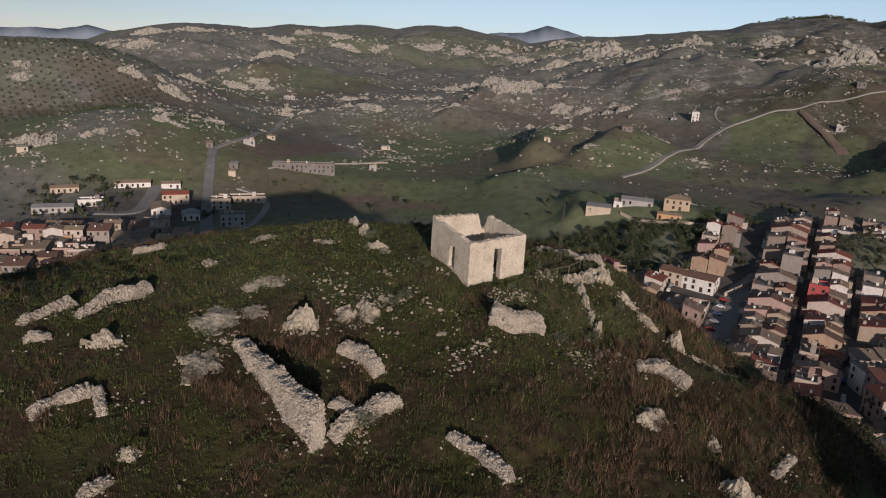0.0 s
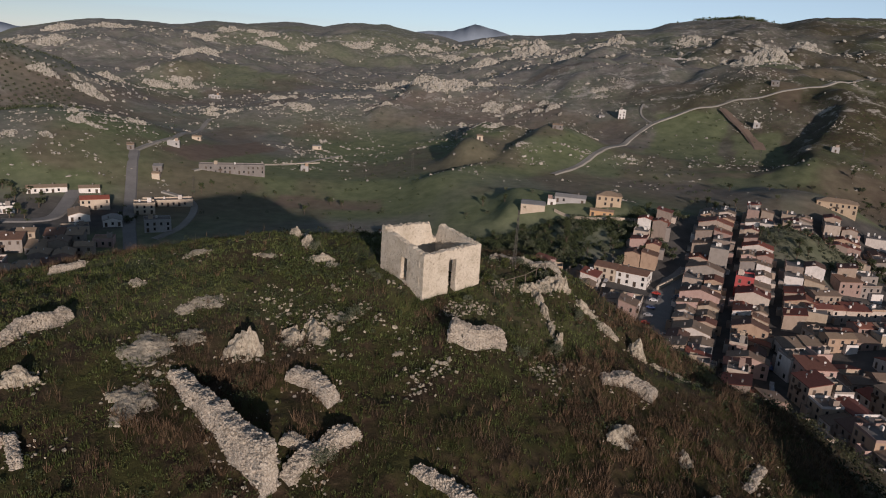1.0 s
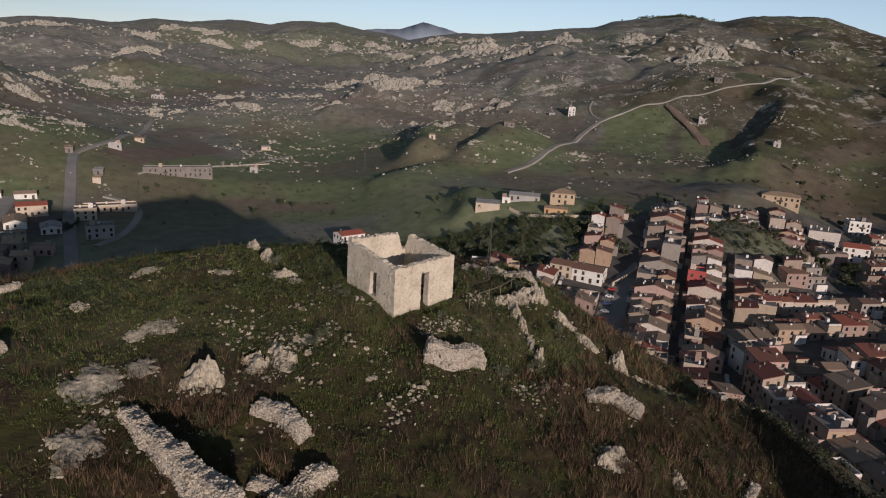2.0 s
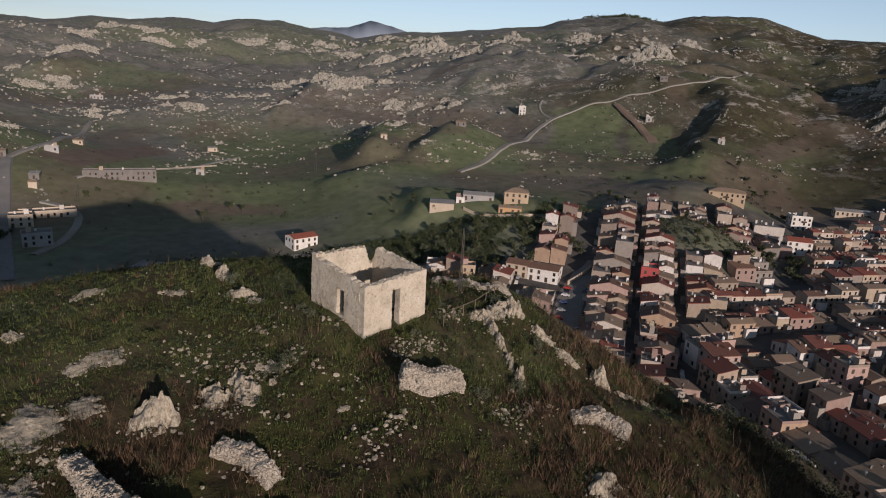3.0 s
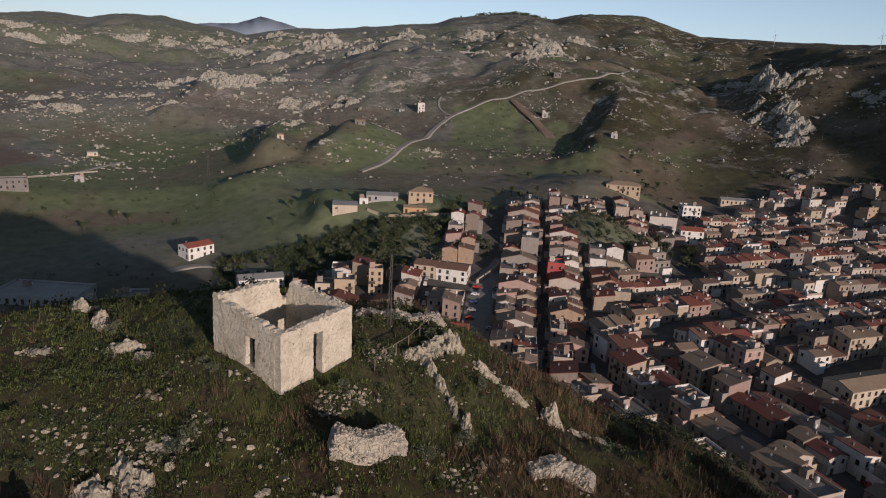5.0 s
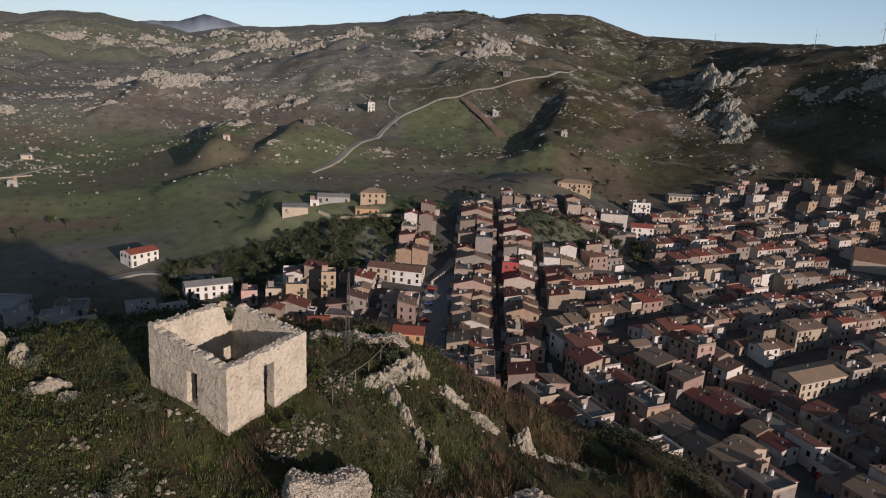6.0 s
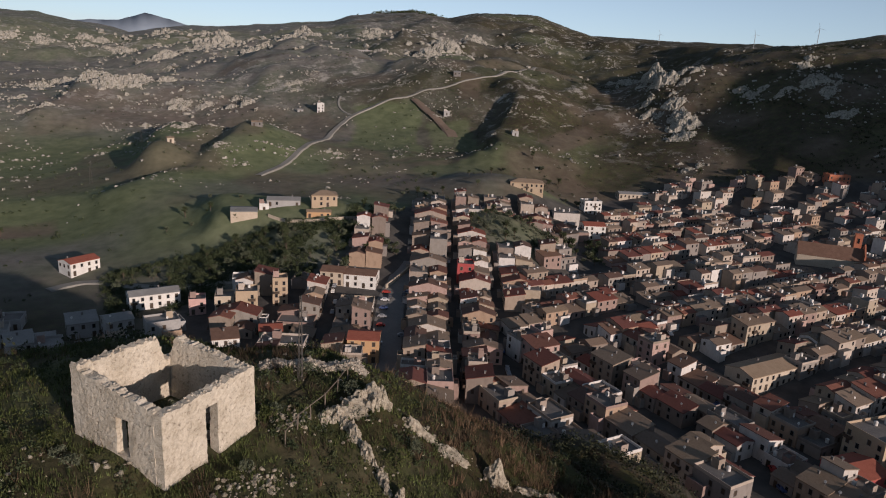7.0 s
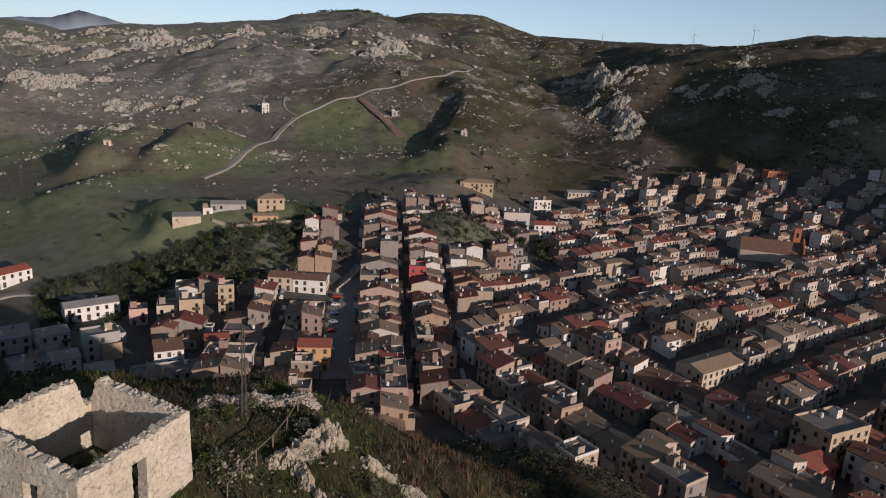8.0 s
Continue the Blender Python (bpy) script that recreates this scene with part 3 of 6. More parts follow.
# ---- remains of castle walls on the hilltop: path, height at both ends, thickness ----
REMAINS = [
    ([(-15.5, 46.4), (-11.2, 40.9), (-7.3, 36.3)], 0.8, 3.2, 0.9, "long broken rubble wall rising towards its corner"),
    ([(-6.7, 37.2), (-5.0, 39.1), (-2.7, 41.1)], 0.8, 1.0, 0.8, "low rubble wall meeting the long wall at a corner"),
    ([(-7.2, 40.2), (-6.2, 39.9), (-5.4, 39.4)], 0.4, 0.7, 0.7, "stub of a low rubble wall"),
    ([(-7.8, 46.6), (-5.9, 45.7), (-4.4, 43.6)], 0.8, 0.9, 0.9, "curved stretch of a collapsed rubble wall"),
    ([(3.9, 51.9), (6.0, 51.8), (8.4, 52.9)], 1.7, 1.3, 1.0, "thick standing block of pale castle wall with a putlog hole"),
    ([(-28.6, 47.6), (-27.9, 50.7), (-25.7, 53.8)], 0.5, 1.3, 0.55, "broken wall of the castle with two small holes"),
    ([(-32.4, 46.0), (-31.4, 48.5), (-30.4, 50.2)], 0.4, 0.7, 0.55, "low overgrown line of a rubble wall"),
    ([(-30.9, 44.1), (-29.4, 45.1)], 0.6, 0.5, 0.7, "short low stub of rubble wall"),
]
REMAINS += [
    ([(-25.9, 36.4), (-24.9, 38.1), (-23.4, 39.6)], 0.5, 0.7, 0.6, "low rubble wall in tall dry grass"),
    ([(-23.2, 39.6), (-21.6, 37.3)], 0.6, 0.5, 0.5, "short spur of a low rubble wall"),
    ([(-19.9, 30.8), (-18.6, 32.3)], 0.4, 0.5, 0.5, "short stub of wall in the grass"),
    ([(1.0, 38.5), (3.0, 36.9), (4.8, 34.6)], 0.5, 0.8, 0.6, "straight low rubble wall in dark grass"),
    ([(16.2, 50.7), (18.7, 50.9), (20.4, 49.3)], 0.6, 0.7, 1.0, "curved line of collapsed rubble wall on the slope"),
    ([(24.2, 41.2), (27.0, 44.0)], 0.4, 0.4, 0.45, "thin broken wall at the edge of the slope"),
    ([(9.2, 67.8), (12.5, 67.2), (15.8, 65.0)], 0.35, 0.45, 0.6, "parapet of rubble along the brow behind the house"),
    ([(-34.5, 69.0), (-31.0, 69.5)], 0.7, 0.6, 0.8, "low wall on the crest of the hill"),
]


def build_remains():
    rng = random.Random(11)
    for n, (pts, h0, h1, thick, label) in enumerate(REMAINS):
        P = [Vector(p) for p in pts]
        cuts = np.cumsum([0] + [(q - p).length for p, q in zip(P, P[1:])])
        length = cuts[-1]

        def way(s):
            k = int(np.clip(np.searchsorted(cuts, s, "right") - 1, 0, len(P) - 2))
            d = (P[k + 1] - P[k]).normalized()
            p = P[k] + d * (s - cuts[k])
            bend = 0.25 * noise.noise((s * 0.5, n * 3.1, 0))
            cross = Vector((-d.y, d.x))
            if 0 < k and s - cuts[k] < 0.4 or k < len(P) - 2 and cuts[k + 1] - s < 0.4:
                j = k if s - cuts[k] < 0.4 else k + 1
                e = ((P[j] - P[j - 1]).normalized() + (P[j + 1] - P[j]).normalized()).normalized()
                cross = Vector((-e.y, e.x))
            return (p + cross * bend)[:], cross[:]

        def foot(s):
            return ground_z(*way(s)[0]) - 0.5

        def top(s):
            f = s / length
            rise = h0 + (h1 - h0) * f ** (1.25 if n == 0 else 1)
            ends = ease(min(s, length - s), -0.25, 0.5 if n else 0.15)
            return foot(s) + 0.5 + ends * (rise + 0.2 * noise.noise((s * 0.8, n * 7.7, 1)) + 0.14 * noise.noise((s * 2.6, n, 4)))

        ob = empty_at("ruined_wall", Matrix.Identity(4), label, "ruined wall", "castle walls on the hilltop")
        holes = {4: [(1.0, 1.25, 0, 0)], 5: [(3.9, 4.2, 0, 0), (5.4, 5.65, 0, 0)]}.get(n, [])
        holes = [(s0, s1, foot((s0 + s1) / 2) + 1.0, foot((s0 + s1) / 2) + 1.28) for s0, s1, _, _ in holes]
        part("core", rubble_mesh("wall_core", way, length, top, foot, thick, M_RUBBLE, 0.15, 0.09, holes, n + 20), ob)
        spots = []
        for k in range(int(length * (100 + 45 * max(h0, h1)))):
            s = rng.uniform(0, length)
            (x, y), (cx, cy) = way(s)
            face = rng.random()
            if face < 0.35:
                off, z = rng.uniform(-0.5, 0.5) * thick, top(s) + rng.uniform(-0.08, 0.05)
            else:
                side = 1 if face < 0.68 else -1
                low = foot(s) + 0.45
                off, z = side * thick * 0.53, rng.uniform(low, max(low, top(s) - 0.05))
            spots.append((x + cx * off, y + cy * off, z, 0.05 + 0.12 * rng.random() ** 2))
        for k in range(int(length * 6)):
            s = rng.uniform(0, length)
            (x, y), (cx, cy) = way(s)
            off = rng.choice((-1, 1)) * (thick * 0.5 + abs(rng.gauss(0, 0.7)))
            x, y = x + cx * off, y + cy * off
            spots.append((x, y, ground_z(x, y) + 0.02, rng.uniform(0.04, 0.15)))
        tagged(part("stones", stones_mesh("stones", spots, M_RUBBLE, n + 60), ob, "loose limestone rubble of the wall face"), kind="stuff")


build_remains()

# ---- rock outcrops on the hilltop ----
def outcrop_mesh(name, x, y, w, d, h, turn, mat, seed, peak=0.0, rings=22, segs=64, grain=0.35, split=0.9):
    """A ragged patch of bare rock that breaks through the sloping ground, about its own middle: ledged, cracked, with an uneven outline; peak makes it a spike."""
    q, a = np.meshgrid(np.linspace(0, 1.3, rings), np.linspace(0, 2 * np.pi, segs, endpoint=False), indexing="ij")
    ca, sa = np.cos(a), np.sin(a)
    u, v = q * ca * w / 2, q * sa * d / 2
    u = u + 0.08 * w * fbm(q * ca * 4, q * sa * 4, seed + 3, 3)
    v = v + 0.08 * d * fbm(q * ca * 4, q * sa * 4, seed + 5, 3)
    c, s = math.cos(radians(turn)), math.sin(radians(turn))
    gx, gy = x + u * c - v * s, y + u * s + v * c
    edge = q / (1 + 0.7 * fbm(ca * 1.3 + seed, sa * 1.3, seed, 4) + 0.5 * fbm(gx / (0.12 * w), gy / (0.12 * w), seed + 1, 3))
    body = np.clip(1 - edge, 0, 1)
    rise = (1 - peak) * body ** 0.45 + peak * 1.2 * body
    crack = np.abs(fbm(gx / (grain * w), gy / (grain * w), seed + 7, 4))
    rise = h * (rise * (0.55 + 0.9 * fbm(gx / (0.5 * w), gy / (0.5 * w), seed + 9, 3) + 0.55) - split * crack * body ** 0.3)
    rise = rise + 0.35 * h * (np.round(rise / h * 3) / 3 - rise / h) - np.where(edge > 1, 0.25 * h + 0.6 * h * (edge - 1), 0.04 * h)
    z0 = ground_z(x, y)
    verts = np.stack([gx - x, gy - y, height(gx, gy) - z0 + rise], -1).reshape(-1, 3)
    k = np.arange(segs)
    faces = []
    for i in range(rings - 1):
        lo, hi = i * segs + k, (i + 1) * segs + k
        faces.extend(zip(lo.tolist(), hi.tolist(), np.roll(hi, -1).tolist(), np.roll(lo, -1).tolist()))
    ob = new(name, mesh_from(name, verts.tolist(), faces, [mat]))
    ob.matrix_world = pose(x, y, z0)
    return ob


# x, y, width, depth, height, turn, spike
ROCKS_MIDDLE = [(-11.2, 49.6, 3.7, 2.6, 1.6, 10, 0.8), (-8.2, 51.5, 2.2, 2.0, 0.9, 0, 0.3), (-6.4, 52.0, 1.6, 3.6, 0.8, 20, 0.2), (-4.6, 54.6, 2.0, 1.2, 0.5, 15, 0), (-18.7, 49.4, 3.7, 3.6, 0.4, 20, 0), (-15.9, 51.0, 2.2, 2.2, 0.3, 0, 0),
                (-17.6, 43.7, 3.0, 3.0, 0.4, 30, 0), (-17.4, 41.8, 1.6, 1.5, 0.3, 0, 0), (-25.3, 45.0, 3.0, 2.3, 1.1, 0, 0.2), (-18.6, 34.3, 1.2, 1.0, 0.6, 0, 0)]
ROCKS_EAST = [(15.9, 44.2, 2.6, 1.8, 0.8, 30, 0.3), (20.8, 38.0, 2.4, 2.2, 1.1, 0, 0.4), (20.6, 43.2, 1.0, 1.2, 0.6, 0, 0.3), (17.4, 59.9, 2.2, 0.9, 0.6, -30, 0), (19.2, 58.3, 2.0, 0.8, 0.5, -30, 0), (21.6, 56.9, 1.6, 1.3, 1.1, 0, 0.4),
              (23.6, 56.4, 1.8, 0.8, 0.5, -15, 0), (25.8, 55.6, 2.0, 0.8, 0.5, -15, 0)]
ROCKS_FENCE = [(12.2, 61.4, 1.8, 1.4, 0.8, 30, 0.1), (13.6, 61.6, 2.4, 1.9, 1.4, 0, 0.1), (15.1, 62.0, 2.0, 1.8, 1.4, 60, 0.1), (12.7, 60.0, 0.8, 1.9, 0.8, 10, 0), (13.1, 58.2, 0.6, 1.8, 0.6, 10, 0), (13.7, 55.0, 0.8, 1.3, 1.0, 0, 0.2), (13.4, 56.5, 0.6, 1.5, 0.5, 0, 0)]
ROCKS_CREST = [(-10.4, 71.6, 2.2, 1.4, 1.2, 0, 0.3), (-9.0, 68.6, 1.3, 2.6, 1.0, 15, 0.2), (-7.3, 64.4, 2.0, 1.2, 0.5, 0, 0), (-6.2, 63.0, 1.2, 0.8, 0.4, 0, 0), (-15.6, 56.2, 2.6, 1.8, 0.4, 0, 0), (-17.2, 55.4, 1.6, 1.2, 0.4, 0, 0),
               (-23.0, 60.5, 1.6, 1.0, 0.4, 0, 0), (-19.0, 66.0, 2.4, 1.0, 0.35, 10, 0), (-12.5, 65.0, 1.6, 1.0, 0.35, 0, 0)]
# heaps of loose stones: x, y, width, depth, stones
HEAPS = [(11.9, 50.8, 2.4, 3.4, 150), (1.2, 46.6, 2.0, 2.6, 70), (-6.6, 54.8, 4.0, 3.0, 90), (-10.0, 55.5, 4.0, 2.6, 60), (6.4, 57.0, 2.6, 1.2, 170), (9.4, 61.6, 1.8, 1.8, 130), (4.6, 55.6, 2.0, 0.8, 60), (-16.2, 46.6, 2.4, 1.6, 90), (-7.4, 50.0, 1.6, 1.2, 40), (3.0, 48.0, 1.6, 2.0, 40), (14.4, 51.4, 2.4, 1.0, 50), (-5.6, 37.4, 2.0, 1.2, 60)]


# small groups of larger stones in the grass: x, y
STONE_GROUPS = [(-10.9, 61.9), (-1.2, 54.1), (-7.7, 64.4), (-10.6, 58.5), (-5.0, 58.8), (-3.0, 56.2), (-10.9, 56.1), (0.7, 53.0), (0.0, 50.1), (3.5, 48.7), (-4.7, 49.4), (-8.5, 53.0), (-5.6, 52.8), (-3.8, 61.2), (-5.5, 58.3), (-0.3, 60.0)]


def build_outcrops():
    rng, spots = random.Random(19), []
    for x, y in STONE_GROUPS:
        for _ in range(rng.randint(6, 13)):
            px, py = x + rng.gauss(0, 0.55), y + rng.gauss(0, 0.45)
            spots.append((px, py, ground_z(px, py) + 0.05, 0.06 + 0.2 * rng.random() ** 2))
    for k, (x, y, w, d, h, a, peak) in enumerate(ROCKS_MIDDLE + ROCKS_EAST + ROCKS_FENCE + ROCKS_CREST):
        ob = outcrop_mesh("boulder", x, y, w, d, h, a, M_SLAB if h < 0.5 else M_ROCK, k + 1, peak)
        how = "sharp pale limestone spike in the hilltop grass" if peak > 0.7 else "low bare slab of pale limestone in the grass" if h < 0.5 else "weathered pale limestone outcrop in the hilltop grass"
        tagged(ob, how, "rock", "outcrops on the hilltop")
        for _ in range(int(4 + 7 * w)):
            t, q = rng.uniform(0, 6.28), 0.6 + abs(rng.gauss(0, 0.3))
            px, py = x + math.cos(t) * w / 2 * q * 1.3, y + math.sin(t) * d / 2 * q * 1.3
            spots.append((px, py, ground_z(px, py) + 0.02, rng.uniform(0.04, 0.17)))
    for x, y, w, d, count in HEAPS:
        for _ in range(count):
            px, py = x + rng.gauss(0, 0.4) * w, y + rng.gauss(0, 0.4) * d
            spots.append((px, py, ground_z(px, py) + 0.02, 0.035 + 0.17 * rng.random() ** 3))
    tagged(new("outcrop_rubble", stones_mesh("outcrop_rubble", spots, M_ROCK, 17)), "broken limestone lying round the outcrops", "stones", kind="stuff")


build_outcrops()



# ---- the town: terraces of plastered houses ----
def box(bag, x0, x1, y0, y1, z0, z1, mat):
    """Adds a block to a bag of (verts, faces, face materials)."""
    v, f, m = bag
    b = len(v)
    v.extend([(x0, y0, z0), (x1, y0, z0), (x1, y1, z0), (x0, y1, z0), (x0, y0, z1), (x1, y0, z1), (x1, y1, z1), (x0, y1, z1)])
    f.extend([(b, b + 3, b + 2, b + 1), (b + 4, b + 5, b + 6, b + 7), (b, b + 1, b + 5, b + 4), (b + 1, b + 2, b + 6, b + 5), (b + 2, b + 3, b + 7, b + 6), (b + 3, b, b + 4, b + 7)])
    m.extend([mat] * 6)


def prism(bag, x0, x1, y0, y1, z0, rise, mat, thick=0.25, eave=0.35, lean=0.5):
    """A tiled roof of two slopes with its ridge along x, as a slab with overhanging eaves; lean 0 or 1 makes it a single slope."""
    v, f, m = bag
    x0, x1 = x0 - eave * 0.6, x1 + eave * 0.6
    ym = y0 + (y1 - y0) * lean
    if lean in (0, 1):
        line = [(y0 - eave, z0 + (rise if lean == 0 else -eave * 0.2)), (y1 + eave, z0 + (rise if lean == 1 else -eave * 0.2))]
    else:
        k = rise / (ym - y0)
        line = [(y0 - eave, z0 - eave * k), (ym, z0 + rise), (y1 + eave, z0 - eave * k)]
    n = len(line)
    b = len(v)
    for x in (x0, x1):
        v.extend([(x, y, z) for y, z in line] + [(x, y, z + thick) for y, z in line])
    for i in range(n - 1):
        f.append((b + i, b + i + 1, b + 2 * n + i + 1, b + 2 * n + i))
        f.append((b + n + i, b + 3 * n + i, b + 3 * n + i + 1, b + n + i + 1))
        f.append((b + i, b + n + i, b + n + i + 1, b + i + 1))
        f.append((b + 2 * n + i, b + 2 * n + i + 1, b + 3 * n + i + 1, b + 3 * n + i))
    f.append((b, b + 2 * n, b + 3 * n, b + n))
    f.append((b + n - 1, b + 2 * n - 1, b + 4 * n - 1, b + 3 * n - 1))
    m.extend([mat] * (4 * (n - 1) + 2))


def wall_block(bag, w, d, h, mat, roof, rise):
    """Walls with their gables, sunk below the street for the slope."""
    v, f, m = bag
    if roof in ("flat", "hip"):
        box(bag, -w / 2, w / 2, -d / 2, d / 2, -5, h, mat)
        return
    b = len(v)
    for x in (-w / 2, w / 2):
        if roof == "gable":
            v.extend([(x, -d / 2, -5), (x, d / 2, -5), (x, d / 2, h), (x, 0, h + rise), (x, -d / 2, h)])
        else:
            v.extend([(x, -d / 2, -5), (x, d / 2, -5), (x, d / 2, h + rise), (x, 0, h + rise / 2), (x, -d / 2, h)])
    f.extend([(b, b + 4, b + 3, b + 2, b + 1), (b + 5, b + 6, b + 7, b + 8, b + 9)])
    f.extend([(b + i, b + (i + 1) % 5, b + 5 + (i + 1) % 5, b + 5 + i) for i in range(5)])
    m.extend([mat] * 7)


def hip_roof(bag, w, d, z, rise, mat, eave=0.5, thick=0.25):
    """A tiled roof of four slopes over a box."""
    v, f, m = bag
    b = len(v)
    x, y, ridge = w / 2 + eave, d / 2 + eave, max(w / 2 - d / 2, 0.3)
    v.extend([(-x, -y, z), (x, -y, z), (x, y, z), (-x, y, z), (-x, -y, z + thick), (x, -y, z + thick), (x, y, z + thick), (-x, y, z + thick), (-ridge, 0, z + rise), (ridge, 0, z + rise)])
    f.extend([tuple(b + i for i in q) for q in ((3, 2, 1, 0), (0, 1, 5, 4), (1, 2, 6, 5), (2, 3, 7, 6), (3, 0, 4, 7), (4, 5, 9, 8), (6, 7, 8, 9), (5, 6, 9), (7, 4, 8))])
    m.extend([mat] * 9)


def bag_mesh(name, bag, mats):
    return mesh_from(name, bag[0], bag[1], mats, bag[2])


def new_bag():
    return [], [], []


def window_mesh(name, w, h, frame_mat, pane_mat, rim=0.13, deep=0.1):
    """A window or door in one piece: a proud surround with the pane set back in it."""
    outer = [(-w / 2 - rim, -rim * 0.6), (w / 2 + rim, -rim * 0.6), (w / 2 + rim, h + rim), (-w / 2 - rim, h + rim)]
    inner = [(-w / 2, 0), (w / 2, 0), (w / 2, h), (-w / 2, h)]
    v = [(x, 0.03, z) for x, z in outer] + [(x, -deep, z) for x, z in outer] + [(x, -deep, z) for x, z in inner] + [(x, -0.02, z) for x, z in inner]
    f, m = [], []
    for i in range(4):
        k = (i + 1) % 4
        for o in (0, 4, 8):
            f.append((o + i, o + k, o + 4 + k, o + 4 + i))
            m.append(0)
    f.append((12, 13, 14, 15))
    m.append(1)
    return mesh_from(name, v, f, [frame_mat, pane_mat], m)


def balcony_mesh(w, deep=1.0, rail=0.95, t=0.07):
    """A balcony in one piece: slab with a thin parapet on three sides."""
    o = [(-w / 2, 0.05), (-w / 2, -deep), (w / 2, -deep), (w / 2, 0.05)]
    i = [(-w / 2 + t, 0.05), (-w / 2 + t, -deep + t), (w / 2 - t, -deep + t), (w / 2 - t, 0.05)]
    v = [(x, y, -0.15) for x, y in o] + [(x, y, rail) for x, y in o] + [(x, y, rail) for x, y in i] + [(x, y, 0) for x, y in i]
    f, m = [(3, 2, 1, 0), (12, 13, 14, 15)], [0, 0]
    for k in range(3):
        f += [(k, k + 1, k + 5, k + 4), (k + 4, k + 5, k + 9, k + 8), (k + 8, k + 9, k + 13, k + 12)]
        m += [1, 1, 1]
    return mesh_from("balcony", v, f, [M_CONCRETE, M_SHUTTER], m)


WINDOW = window_mesh("window", 1.0, 1.5, M_CONCRETE, M_DARKGLASS)
DOOR = window_mesh("door", 1.2, 2.3, M_CONCRETE, M_SHUTTER)
SHUT = window_mesh("shutter", 1.05, 1.6, M_CONCRETE, M_SHUTTER, deep=0.07)
BALCONY = balcony_mesh(2.6)


def tank_mesh():
    bm = bmesh.new()
    bmesh.ops.create_cone(bm, cap_ends=True, segments=12, radius1=0.6, radius2=0.6, depth=1.3, matrix=Matrix.Translation((0, 0, 0.75)))
    bmesh.ops.create_cone(bm, cap_ends=True, segments=12, radius1=0.6, radius2=0.15, depth=0.25, matrix=Matrix.Translation((0, 0, 1.52)))
    me = bpy.data.meshes.new("water_tank")
    bm.to_mesh(me)
    bm.free()
    me.materials.append(M_WHITE)
    return me


TANK = tank_mesh()


def chimney_mesh():
    bag = new_bag()
    box(bag, -0.3, 0.3, -0.3, 0.3, -0.6, 1.0, 0)
    box(bag, -0.4, 0.4, -0.4, 0.4, 1.0, 1.12, 0)
    return bag_mesh("chimney", bag, [M_CONCRETE])


CHIMNEY = chimney_mesh()


def dish_mesh():
    """A satellite dish on a short pole."""
    bm = bmesh.new()
    bmesh.ops.create_cone(bm, cap_ends=False, segments=10, radius1=0.45, radius2=0.08, depth=0.14, matrix=pose(0, -0.12, 1.1, 70))
    bmesh.ops.create_cone(bm, cap_ends=True, segments=5, radius1=0.03, radius2=0.03, depth=1.2, matrix=pose(0, 0, 0.5))
    me = bpy.data.meshes.new("satellite_dish")
    bm.to_mesh(me)
    bm.free()
    me.materials.append(M_WHITE)
    return me


DISH = dish_mesh()


def annex_mesh(w, d, h):
    """A lower flat-roofed wing with its parapet."""
    bag = new_bag()
    box(bag, -w / 2, w / 2, -d / 2, d / 2, -5, h, 0)
    for x0, x1, y0, y1 in ((-w / 2, w / 2, -d / 2, -d / 2 + 0.18), (-w / 2, -w / 2 + 0.18, -d / 2 + 0.18, d / 2), (w / 2 - 0.18, w / 2, -d / 2 + 0.18, d / 2)):
        box(bag, x0, x1, y0, y1, h + 0.004, h + 0.9, 0)
    box(bag, -w / 2 + 0.2, w / 2 - 0.2, -d / 2 + 0.2, d / 2, h + 0.004, h + 0.08, 1)
    return bag_mesh("annex", bag, [M_PLASTER, M_CONCRETE])


